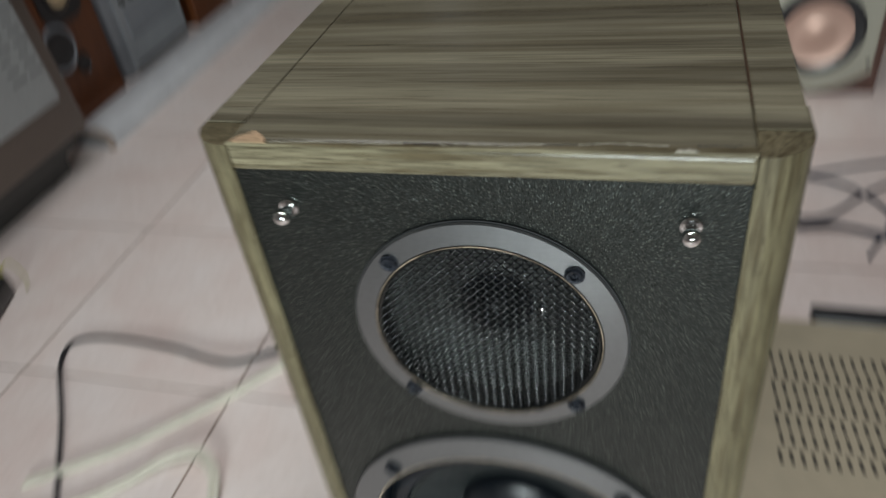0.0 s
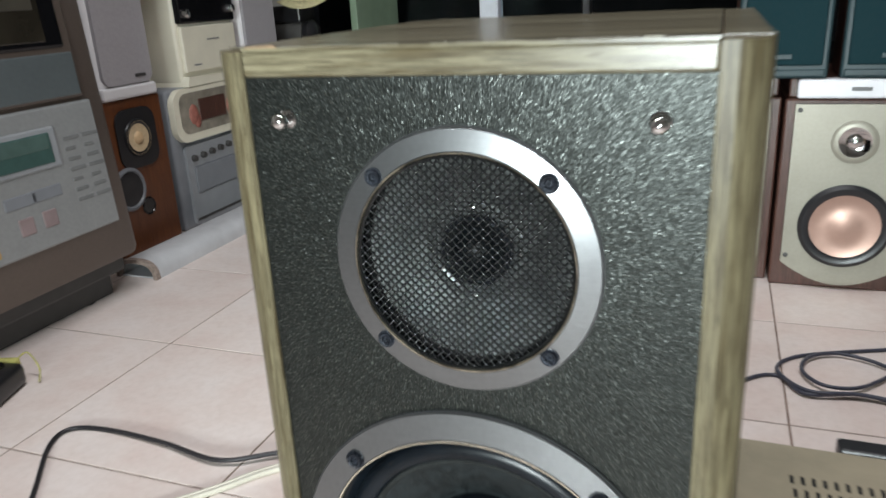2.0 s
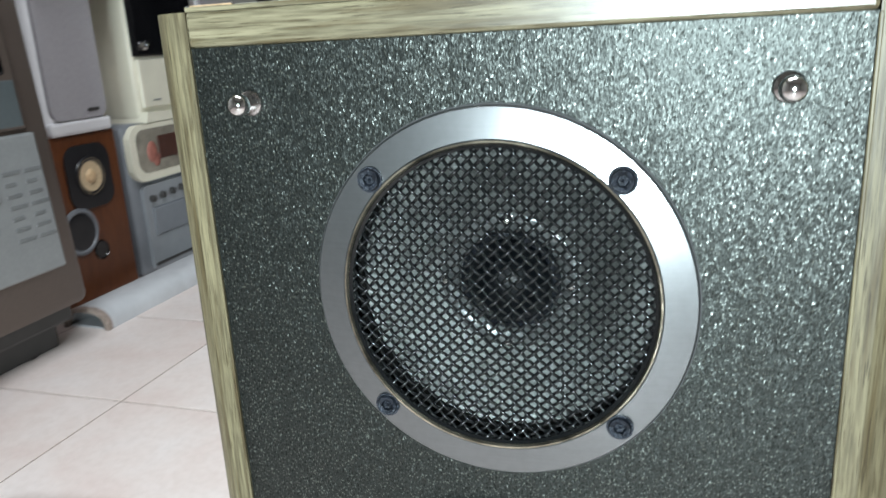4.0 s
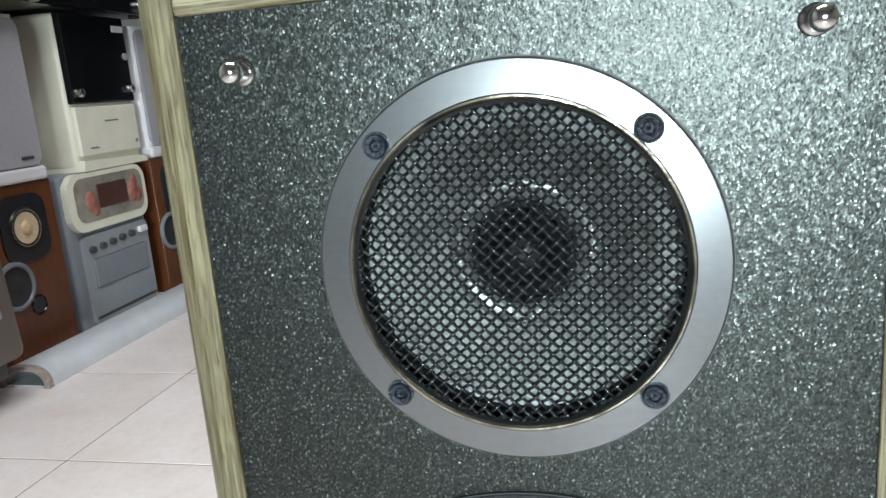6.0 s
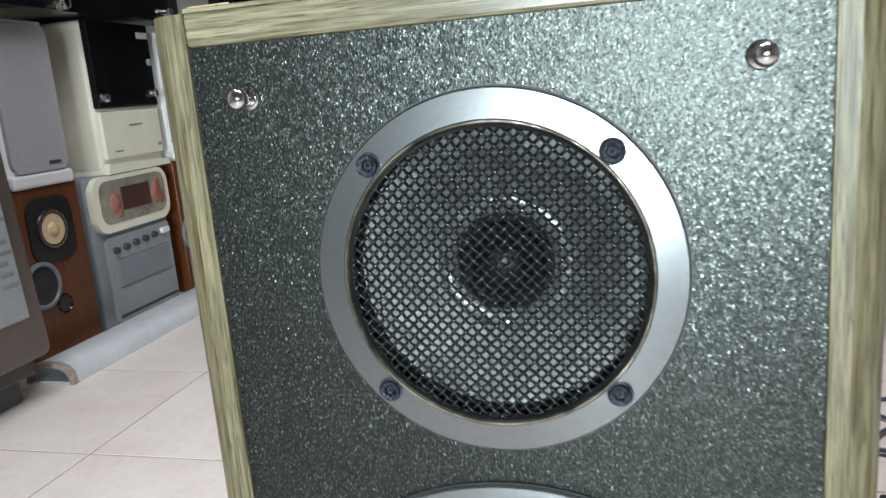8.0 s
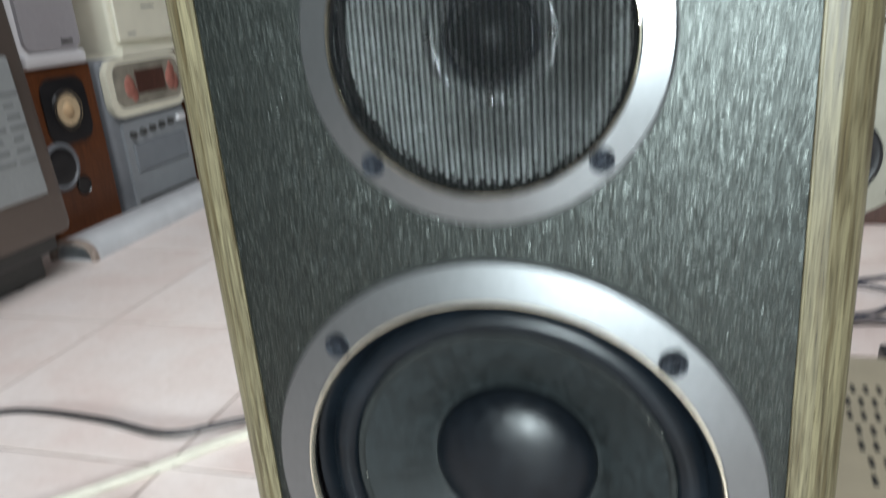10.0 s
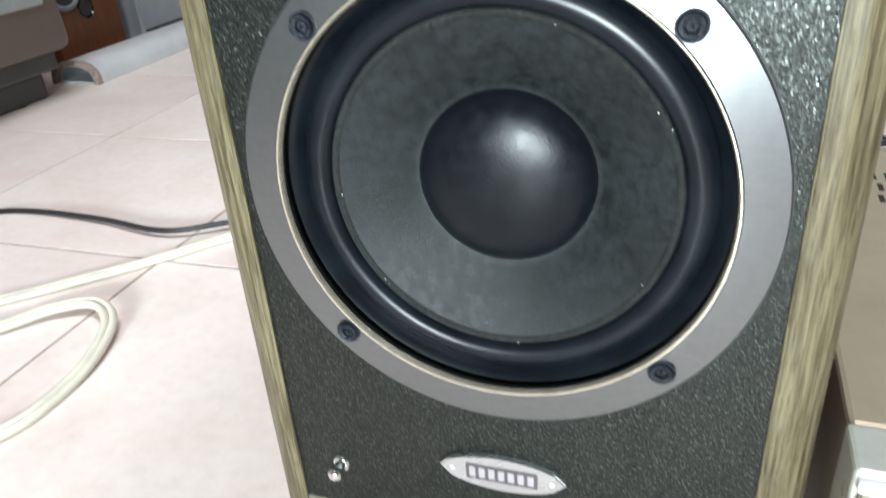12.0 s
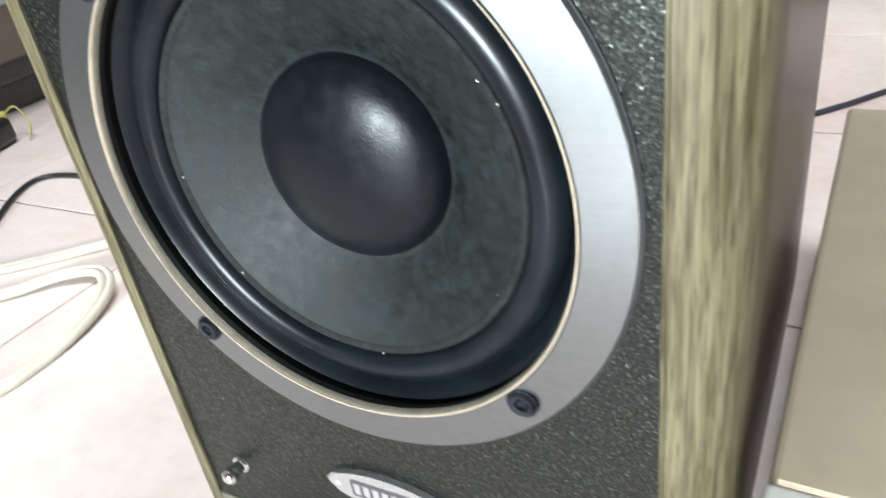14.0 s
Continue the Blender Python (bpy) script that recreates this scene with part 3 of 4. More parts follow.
glue = bmesh.new()
for k in range(20):
    a = rng.uniform(0, 2 * math.pi)
    r = rng.gauss(0.0692, 0.0010)
    bmesh.ops.create_icosphere(glue, subdivisions=1, radius=rng.uniform(0.00015, 0.00042), matrix=Matrix.Translation((r * math.cos(a), 0.0072, WOOF_Z + r * math.sin(a))))
tagged(part("glue_specks", glue, M_CABLEW, woof, "pale dry glue specks", 60), kind="stuff")

# grille pins and badge
for x, z in ((-0.0875, 0.4535), (0.0885, 0.4535), (-0.085, 0.0435), (0.087, 0.0435)):
    part("grille_pin", lathe([(0.0047, 0.0006), (0.0047, -0.0009), (0.0043, -0.0014), (0.0033, -0.0010), (0.0030, -0.0052), (0.0036, -0.0064), (0.0039, -0.0085), (0.0034, -0.0103), (0.0020, -0.0114), (0, -0.0117)], (x, 0, z), n=28), M_CHROME, sp, "chrome grille pin", 50)
n, hw, hh = 20, 0.0305, 0.0098
arc = [(-hw + 2 * hw * i / n, hh * (1 - (2 * i / n - 1) ** 2) ** 0.62) for i in range(n + 1)]
outline = arc + [(x, -z) for x, z in arc[-2:0:-1]]
bm = extrude([(x, 0.057 + z) for x, z in outline], "y", 0.0004, -0.0026)
bmesh.ops.bevel(bm, geom=[e for e in bm.edges if all(v.co.y < 0 for v in e.verts)], offset=0.0009, segments=2, affect="EDGES")
badge = part("badge", bm, plain("polished_badge_silver", (0.50, 0.49, 0.50), 0.26, 0.8, 0.05, 200), sp, "pointed oval silver badge", 40)
part("badge_panel", extrude([(x, 0.057 + z) for x, z in rounded(-0.0172, 0.0172, -0.0046, 0.0046, 0.001, 3)], "y", -0.0025, -0.0029), plain("badge_dark_field", (0.07, 0.055, 0.06), 0.5), badge)
M_LETTER = plain("badge_relief_silver", (0.42, 0.40, 0.42), 0.4, 0.5)
for k in range(7):
    x = -0.0140 + k * 0.00467
    part("letter_bar", box(x - 0.0015, x + 0.0015, -0.0032, -0.0028, 0.0540, 0.0600, 0.0003, 1), M_LETTER, badge)
for x in (-0.024, 0.024):
    part("rivet", lathe([(0.0011, -0.0024), (0.0011, -0.0030), (0, -0.0033)], (x, 0, 0.057), n=12), M_CAPWHITE, badge)


# ---- beige amplifier beside it ----
amp = thing("amplifier", pose(0.140, 0.013, 0, 0, 0, -1.2), "beige-silver steel hi-fi amplifier with slotted top, on the floor", "amplifier")
AW, AD, AT = 0.43, 0.315, 0.106
part("cover", box(0, AW, -0.002, AD, 0.012, AT, 0.0025), M_BEIGE, amp, "beige-silver steel cover")
part("front_band", box(-0.001, AW + 0.001, -0.030, -0.002, 0.012, AT + 0.0008, 0.002), M_BEIGEBAND, amp, "brushed pale metal band")
part("front_panel", box(0.001, AW - 0.001, -0.044, -0.030, 0.012, AT - 0.006, 0.003), M_BEIGEFRONT, amp, "pale champagne front panel")
part("front_rim", box(0.0, AW, -0.0345, -0.030, AT - 0.0062, AT - 0.001, 0.0012), M_CAPWHITE, amp)
drawer = part("display_frame", box(0.022, 0.40, -0.049, -0.042, 0.022, 0.082, 0.004), M_BEIGEFRONT, amp)
part("display_rim", box(0.022, 0.40, -0.051, -0.0485, 0.076, 0.083, 0.001), M_CAPWHITE, drawer)
part("display_window", box(0.032, 0.39, -0.0505, -0.0485, 0.03, 0.07, 0.001), M_PALEGREY, drawer)
part("rear_plate", box(0.085, 0.40, AD, AD + 0.022, 0.080, AT + 0.002, 0.003), M_BLACK, amp, "black rear terminal block")
for fx in (0.03, 0.40):
    for fy in (0.02, 0.29):
        part("foot", lathe([(0.014, 0.0), (0.016, 0.003), (0.016, 0.012)], (fx, fy, 0), "z", 20), M_BLACK, amp, "", 40)
slot = box(-0.0016, 0.0016, -0.0055, 0.0055, -0.0003, 0.0005, 0.0003, 1)
first = part("vent_slot", slot, M_SLOT, amp)
spots = [(0.044 + 0.0085 * i + 0.002 * (j % 2), 0.150 + 0.0185 * j) for j in range(7) for i in range(36)]
first.location = (*spots[0], AT)
for x, y in spots[1:]:
    ob = new("vent_slot", first.data)
    ob.parent, ob.location = amp, (x, y, AT)

# ---- silver-fronted speakers with teal ones on top ----
def silver_speaker(m):
    """Local origin at the front's lower middle; front faces -y."""
    s = thing("bookshelf_speaker", m, "champagne-silver fronted bookshelf speaker with salmon cone and brown cabinet on tiles", "loudspeaker", "silver speakers")
    part("cabinet", box(-0.105, 0.105, 0.004, 0.25, 0, 0.318, 0.003), M_DKBROWN, s, "dark reddish-brown cabinet")
    n = 16
    low = [(-0.090 + 0.18 * i / n, 0.046 - 0.037 * math.sin(math.pi * i / n) ** 0.9) for i in range(n + 1)]
    front = part("front_panel", extrude(low + [(0.090, 0.311), (-0.090, 0.311)], "y", -0.006, 0.004), M_SILVER, s, "champagne silver front")
    part("top_cap", box(-0.090, 0.090, -0.008, 0.02, 0.320, 0.350, 0.004), M_CAPWHITE, s, "bright silver-white top bar")
    part("cap_mark", box(-0.014, 0.014, -0.0088, -0.0078, 0.332, 0.338), M_INK, s)
    part("top_board", box(-0.100, 0.100, 0.02, 0.24, 0.318, 0.349, 0.003), M_DKBROWN, s)
    w = part("woofer_surround", lathe([(0.070, -0.0055), (0.070, -0.010), (0.064, -0.014), (0.056, -0.0130), (0.051, -0.0085)], (0, 0, 0.113), n=48), M_BLACK, s, "black ring surround", 40)
    part("woofer_cone", lathe([(0.0530, -0.0104), (0.048, -0.0092), (0.040, -0.0078), (0.031, -0.0074), (0.023, -0.0086), (0.014, -0.0104), (0.006, -0.0114), (0, -0.0116)], (0, 0, 0.113), n=48), M_COPPER, w, "salmon metallic cone", 40)
    t = part("tweeter_plate", lathe([(0.034, -0.0055), (0.034, -0.0085), (0.031, -0.0105), (0.024, -0.0105)], (0, 0, 0.252), n=36), M_SILVER, s, "", 40)
    part("tweeter_horn", lathe([(0.0245, -0.0105), (0.018, -0.0075), (0.012, -0.0065), (0.0110, -0.0105), (0.007, -0.0145), (0, -0.016)], (0, 0, 0.252), n=32), M_CHROME, t, "chrome tweeter", 50)
    for x in (-0.083, 0.083):
        for z in (0.058, 0.302):
            part("screw", lathe([(0.004, -0.006), (0.004, -0.0075), (0, -0.008)], (x, 0, z), n=12), M_MWDARK, s)
    return s


right = silver_speaker(pose(0.3175, 1.0, 0))
left = copy_thing(right, pose(0.103, 1.022, 0, 0, 0, -1.5))


def teal_speaker(m):
    s = thing("small_speaker", m, "teal cloth-fronted small speaker standing on the silver speaker", "loudspeaker", "teal speakers")
    part("cabinet", box(-0.067, 0.067, 0.010, 0.14, 0, 0.196, 0.003), M_DKBROWN, s)
    part("grille_frame", box(-0.067, 0.067, -0.006, 0.010, 0, 0.196, 0.004), M_TEALFRAME, s, "grey-teal plastic frame")
    part("grille_cloth", box(-0.0585, 0.0585, -0.0085, -0.004, 0.020, 0.186, 0.003), M_TEAL, s, "dark teal cloth")
    part("badge", box(-0.014, 0.014, -0.0098, -0.008, 0.030, 0.038, 0.001), M_TEALFRAME, s)
    part("base_lip", box(-0.062, 0.062, -0.009, -0.005, 0.003, 0.014, 0.002), M_TEALFRAME, s)
    return s


teal = teal_speaker(pose(0.2005, 1.0, 0.351, 0, 0, 1.5))
copy_thing(teal, pose(0.352, 1.0, 0.351, 0, 0, -2))

rag = bmesh.new()
bmesh.ops.create_icosphere(rag, subdivisions=4, radius=1)
for v in rag.verts:
    p = v.co.copy()
    k = 1 + 0.25 * noise.noise(p * 2.1)
    v.co = Vector((p.x * 0.075 * k, p.y * 0.05 * k, max(-0.008, p.z * 0.032 * k)))
cloth = part("cloth_bag", rag, M_LILAC, None, "", 60)
cloth.location = (0.385, 1.06, 0.555)
tagged(cloth, "crumpled pale lilac cloth bag on the teal speaker", "bag")


# ---- row of equipment along the left wall; fronts face +x ----
def facing_right(x, y, z=0.0, turn=0.0):
    """Pose for a thing built with its front towards -y, turned to face +x."""
    return pose(x, y, z, 0, 0, 90 + turn)


def brown_speaker(m, label):
    s = thing("wooden_speaker", m, label, "loudspeaker", "brown wooden speakers")
    part("cabinet", box(-0.089, 0.089, 0, 0.21, 0, 0.331, 0.003), M_BROWN, s, "reddish-brown wood cabinet")
    f = part("driver_frame", extrude([(x, 0.249 + z) for x, z in rounded(-0.058, 0.058, -0.062, 0.062, 0.030, 4)], "y", 0.001, -0.004), M_BLACK, s, "black driver frame")
    part("driver_cone", lathe([(0.040, -0.004), (0.038, -0.0075), (0.031, -0.0070), (0.029, -0.0062), (0.014, -0.0050), (0.0, -0.0050)], (0, 0, 0.249), n=36), M_BLACK, f, "black rolled surround", 50)
    part("paper_cone", lathe([(0.0350, -0.0074), (0.032, -0.0066), (0.015, -0.0055), (0, -0.0055)], (0, 0, 0.249), n=32), M_AMBER, f, "cream paper cone", 50)
    part("driver_cap", lathe([(0.014, -0.0054), (0.012, -0.0085), (0.007, -0.0105), (0, -0.011)], (0, 0, 0.249), n=32), M_AMBERCAP, f, "tan cap", 50)
    p = part("lower_ring", lathe([(0.046, 0.001), (0.046, -0.004), (0.043, -0.0065), (0.039, -0.0065), (0.036, -0.003)], (-0.048, 0, 0.148), n=36), M_GREYPL, s, "grey ring of the lower driver", 40)
    part("lower_cone", lathe([(0.037, -0.0035), (0.030, -0.0050), (0.012, -0.0032), (0, -0.0032)], (-0.048, 0, 0.148), n=32), M_BLACK, p, "black cone", 40)
    part("port_hole", lathe([(0.020, -0.0005), (0.018, -0.003), (0.016, -0.0006), (0, -0.0006)], (0.0, 0, 0.100), n=28), M_GLOSSBLACK, s, "black bass port", 40)
    return s


b1 = brown_speaker(facing_right(-1.04, 0.934), "reddish-brown wooden speaker with cream cone beside the plastic channel")
copy_thing(b1, facing_right(-1.04, 1.448))


def white_speaker(m):
    s = thing("white_speaker", m, "white plastic speaker with grey cloth front standing on a brown speaker", "loudspeaker", "white speakers")
    part("body", extrude([(x, y) for x, y in rounded(-0.078, 0.078, 0.0, 0.20, 0.015, 5)], "z", 0, 0.305), M_WHITEPL, s, "white plastic body", 35)
    part("grille", extrude([(x, z) for x, z in rounded(-0.070, 0.072, 0.028, 0.298, 0.02, 5)], "y", 0.002, -0.006), M_LILAC, s, "pale grey cloth grille")
    part("maker_mark", box(0.02, 0.05, -0.0075, -0.0055, 0.040, 0.046), M_MWDARK, s)
    part("skirt", box(-0.078, 0.078, -0.008, 0.02, 0.0, 0.026, 0.006), M_WHITEPL, s)
    return s


w1 = white_speaker(facing_right(-1.04, 0.936, 0.332))
copy_thing(w1, facing_right(-1.04, 1.443, 0.332))

# grey radio cassette with a round-cornered window
rad = thing("radio_cassette", facing_right(-1.04, 1.181), "grey plastic radio cassette with round-cornered window and knobs", "radio")
part("body", box(-0.132, 0.132, 0.004, 0.20, 0, 0.330, 0.012, 3), M_GREYPL, rad, "grey plastic body", 40)
win = part("window_bezel", extrude(rounded(-0.130, 0.130, 0.208, 0.328, 0.035, 6), "y", 0.006, -0.010), M_CREAM, rad, "ivory window surround")
part("window", extrude(rounded(-0.112, 0.116, 0.226, 0.318, 0.026, 6), "y", -0.009, -0.0115), M_CLEAR, win, "smoky clear window")
part("tape_deck", box(-0.045, 0.055, -0.0145, -0.011, 0.250, 0.300, 0.002), M_DKBROWN, win)
for x, z, s in ((-0.066, 0.268, 0.017), (-0.055, 0.252, 0.012), (0.078, 0.270, 0.018), (0.092, 0.262, 0.014), (0.085, 0.290, 0.012)):
    bm = bmesh.new()
    bmesh.ops.create_icosphere(bm, subdivisions=2, radius=s, matrix=Matrix.LocRotScale((x, -0.012, z), None, (1, 0.3, 1.4)))
    part("pink_ornament", bm, M_PINK, win, "faded red and pink ornament", 50)
pan = part("lower_panel", extrude(rounded(-0.105, 0.118, 0.010, 0.198, 0.012, 4), "y", 0.006, -0.004), M_PALEGREY, rad, "pale grey lower panel")
for k in range(5):
    part("knob", lathe([(0.008, -0.003), (0.007, -0.013), (0, -0.014)], (-0.082 + 0.034 * k, 0, 0.168 + 0.002 * k), n=16), M_MWDARK, pan, "", 40)
part("lever", box(0.078, 0.108, -0.014, -0.004, 0.172, 0.186, 0.003), M_WHITEPL, pan)
part("cassette_door", box(-0.085, 0.10, -0.008, -0.003, 0.085, 0.148, 0.004), M_GREYPL, pan)
part("base_line", box(-0.10, 0.113, -0.006, -0.003, 0.02, 0.026, 0.001), M_MWDARK, pan)

# ivory stereo tower with a black window, on the radio
tow = thing("stereo_tower", facing_right(-1.04, 1.224, 0.330), "ivory plastic stereo tower with a glossy black upper front", "stereo")
part("shell", box(-0.110, 0.110, 0.004, 0.26, 0.004, 0.320, 0.010, 3), M_CREAM, tow, "ivory plastic shell", 40)
part("foot_curve", extrude([(-0.112, 0.0), (0.112, 0.0), (0.105, 0.014), (-0.105, 0.022)], "y", -0.012, 0.20), M_CREAM, tow)
part("black_front", box(-0.104, 0.106, -0.008, 0.008, 0.138, 0.320, 0.004), M_GLOSSBLACK, tow, "glossy black display front")
part("lower_door", box(-0.100, 0.104, -0.005, 0.006, 0.030, 0.132, 0.003), M_CREAM, tow)
part("mark", box(-0.01, 0.035, -0.0062, -0.0045, 0.098, 0.101), M_INK, tow)
part("mark", box(-0.07, -0.045, -0.0062, -0.0045, 0.044, 0.047), M_INK, tow)
for x, z in ((-0.086, 0.160), (0.088, 0.166)):
    part("knob", lathe([(0.010, -0.008), (0.009, -0.020), (0.006, -0.022), (0, -0.022)], (x, 0, z), n=20), M_CHROME, tow, "chrome knob", 40)

part("label_tab", box(0.060, 0.100, -0.0095, -0.0075, 0.288, 0.302, 0.001), M_WHITEPL, tow, "small white label")
part("button", lathe([(0.008, -0.008), (0.0075, -0.012), (0, -0.0125)], (0.092, 0, 0.236), n=18), M_PALEGREY, tow, "grey round button", 40)
part("door_catch", lathe([(0.004, -0.005), (0.0035, -0.0075), (0, -0.008)], (0.090, 0, 0.050), n=14), M_GREYPL, tow)

# black receiver laid across the tops
rec = thing("receiver", facing_right(-0.995, 1.105, 0.6515), "black hi-fi receiver lying across the speakers and tower", "receiver")
part("case", box(-0.28, 0.30, 0.004, 0.30, 0.004, 0.14, 0.004), M_GLOSSBLACK, rec)
part("fascia", box(-0.28, 0.30, -0.006, 0.004, 0.002, 0.14, 0.003), M_GLOSSBLACK, rec)
for x, r in ((-0.10, 0.018), (0.24, 0.014)):
    part("knob", lathe([(r, -0.005), (r * 0.95, -0.022), (r * 0.6, -0.026), (0, -0.026)], (x, 0, 0.020), n=24), M_CHROME, rec, "chrome knob", 40)
for x in (-0.25, 0.26):
    part("foot", lathe([(0.012, 0.0), (0.012, 0.006)], (x, 0.03, 0), "z", 16), M_BLACK, rec)

# grey microwave oven with its panel below the door
mw = thing("microwave_oven", facing_right(-0.885, 0.52), "silver-grey microwave oven with dark window and keypad panel", "microwave")


def lean(z):
    return 0.034 * max(0.0, z - 0.10) / 0.55


def sloped(x0, x1, z0, z1, out, back, bevel=0.003):
    """A board that follows the leaning front, from out metres proud to back metres behind it."""
    bm = box(x0, x1, -out, back, z0, z1, bevel)
    for v in bm.verts:
        v.co.y += lean(v.co.z)
    return bm


part("body", sloped(-0.22, 0.205, 0.075, 0.655, 0.0, 0.34, 0.018), M_MW, mw, "metallic grey shell", 40)
part("base", box(-0.21, 0.175, 0.055, 0.34, 0.0, 0.09, 0.006), M_MWDARK, mw, "dark grey base")
part("base_step", box(-0.215, 0.19, 0.03, 0.06, 0.045, 0.085, 0.006), M_MWDARK, mw)
dr = part("door", sloped(-0.22, 0.156, 0.372, 0.640, 0.006, 0.01, 0.005), M_MW, mw, "brown-grey door")
part("door_strip", sloped(-0.218, 0.150, 0.376, 0.446, 0.0075, 0.0, 0.003), M_MWTOP, dr, "blue-grey lower door strip")
part("door_window", sloped(-0.215, 0.138, 0.452, 0.632, 0.009, 0.0, 0.006), M_GLOSSBLACK, dr, "dark glass window")
part("oven_inside", sloped(-0.212, 0.105, 0.462, 0.606, 0.0098, 0.0, 0.004), M_OVEN, dr, "brownish oven interior seen through glass")
part("inner_tray", sloped(-0.210, 0.092, 0.512, 0.532, 0.0108, 0.0, 0.002), M_TRAY, dr)
pn = part("control_panel", sloped(-0.22, 0.166, 0.150, 0.366, 0.006, 0.01, 0.004), M_MWPANEL, mw, "silver-grey keypad panel")
lc = part("display", sloped(-0.21, 0.074, 0.272, 0.336, 0.009, 0.0, 0.003), M_PALEGREY, pn)
part("display_glass", sloped(-0.205, 0.060, 0.280, 0.328, 0.0105, 0.0, 0.002), M_LCD, lc, "dark green display")
part("display_field", sloped(-0.20, 0.055, 0.303, 0.326, 0.0112, 0.0, 0.001), M_LCDLIT, lc)
for k in range(7):
    for j in range(2):
        part("print_bar", sloped(0.088 + 0.040 * j, 0.121 + 0.040 * j - 0.006 * (k % 3), 0.206 + 0.017 * k, 0.2125 + 0.017 * k, 0.0068, 0.0, 0.0008), M_INK, pn)
for x, z, w, h, m in ((-0.02, 0.235, 0.030, 0.010, M_GREYPL), (0.03, 0.236, 0.030, 0.010, M_GREYPL), (-0.02, 0.195, 0.014, 0.014, M_REDINK), (0.025, 0.196, 0.014, 0.014, M_REDINK), (-0.095, 0.178, 0.018, 0.016, M_ORANGEKEY), (-0.10, 0.225, 0.016, 0.016, M_PALEGREY)):
    part("key", sloped(x - w, x + w, z - h, z + h, 0.0072, 0.0, 0.002), m, pn)
for fx in (-0.14, 0.12):
    part("foot", lathe([(0.014, 0.0), (0.014, 0.012)], (fx, 0.07, 0), "z", 16), M_BLACK, mw)

tray = thing("card_box", pose(-1.06, 0.56, 0.655), "flat pinkish card box lying on the microwave", "box")
part("box_body", box(-0.13, 0.09, -0.20, 0.145, 0.0005, 0.018, 0.003), M_PINKBOX, tray)
tub = thing("plastic_tub", pose(-1.06, 0.52, 0.6735), "blue plastic tub on the card box", "tub")
part("tub_body", box(-0.11, 0.06, -0.14, 0.10, 0, 0.09, 0.012, 3), M_BLUE, tub)

# half-round plastic channel on the floor
def arch(rx, rz, p, n=20):
    return [(rx * math.copysign(abs(math.cos(math.pi * i / n)) ** p, math.cos(math.pi * i / n)), rz * abs(math.sin(math.pi * i / n)) ** p) for i in range(n + 1)]


chan = thing("cable_channel", pose(-0.952, 0.770, 0.0003, 0, 0, -0.6), "grey-white half-round plastic cable channel lying on the tiles", "channel")
part("cover", extrude(arch(0.049, 0.038, 0.72) + arch(0.0425, 0.032, 0.72)[::-1], "y", 0, 0.95), M_PVC, chan, "half-round cover", 40)
part("base_strip", box(-0.041, 0.041, 0.004, 0.95, 0.0, 0.003, 0.0008, 1), M_PVC, chan)
part("end_rim", extrude(arch(0.0500, 0.0390, 0.72) + arch(0.0415, 0.031, 0.72)[::-1], "y", -0.002, 0.010), M_SAWN, chan, "dirty brownish sawn end", 40)

# things further back
cab = thing("cabinet", pose(-0.91, 1.77, 0), "narrow sage green painted cabinet with a mint drawer", "cabinet")
part("side_panel", box(-0.022, 0.0, 0.0, 0.31, 0, 0.69, 0.003), M_GREEN, cab, "pale sage green side")
drawer = part("drawer", box(-0.130, -0.036, -0.012, 0.22, 0.525, 0.690, 0.004), M_MINT, cab, "pale mint drawer front")
part("drawer_lip", box(-0.130, -0.036, -0.015, -0.011, 0.525, 0.535, 0.001), M_MINT, drawer)
part("drawer_runner", box(-0.036, -0.022, 0.02, 0.22, 0.53, 0.56, 0.001), M_BLACK, cab)
part("inner_back", box(-0.130, -0.022, 0.29, 0.305, 0.0, 0.668), M_BLACK, cab)
part("shelf_board", box(-0.130, -0.022, 0.0, 0.29, 0.33, 0.348, 0.002), M_DKBROWN, cab)
part("leg", box(-0.130, -0.112, 0.26, 0.29, 0, 0.525, 0.002), M_BLACK, cab)
stand = thing("stool", pose(-1.06, 1.68, 0), "low dark brown wooden stool holding black equipment", "stool")
part("seat", box(-0.12, 0.125, -0.10, 0.075, 0.325, 0.345, 0.003), M_DKBROWN, stand)
for x in (-0.10, 0.105):
    for y in (-0.085, 0.06):
        part("leg", box(x - 0.012, x + 0.012, y - 0.012, y + 0.012, 0, 0.325, 0.002), M_DKBROWN, stand)
mach = thing("electric_motor", pose(-1.06, 1.68, 0.345), "black and grey electric motor on the wooden stool", "motor")
part("foot_plate", box(-0.075, 0.115, -0.07, 0.05, 0, 0.022, 0.004), M_BLACK, mach)
part("housing", lathe([(0.0, -0.075), (0.030, -0.075), (0.044, -0.060), (0.046, 0.03), (0.040, 0.05), (0.0, 0.05)], (-0.02, 0, 0.070), "x", 28), M_MWDARK, mach, "grey ribbed housing", 40)
part("end_cap", lathe([(0.0, 0.05), (0.034, 0.05), (0.036, 0.068), (0.022, 0.082), (0.0, 0.084)], (-0.02, 0, 0.070), "x", 28), M_BLACK, mach, "", 40)
part("support", box(-0.08, 0.035, -0.045, 0.045, 0.100, 0.146, 0.006), M_BLACK, mach)
pad = thing("black_tray", pose(-0.955, 1.62, 0.346), "flat black plastic tray on the stool edge", "tray")
part("tray_body", box(-0.055, 0.015, -0.035, 0.05, 0, 0.030, 0.006), M_BLACK, pad)
hat = thing("straw_hat", pose(-1.035, 1.675, 0.494), "pale straw hat with crumpled yellow cloth lying on the motor", "hat")
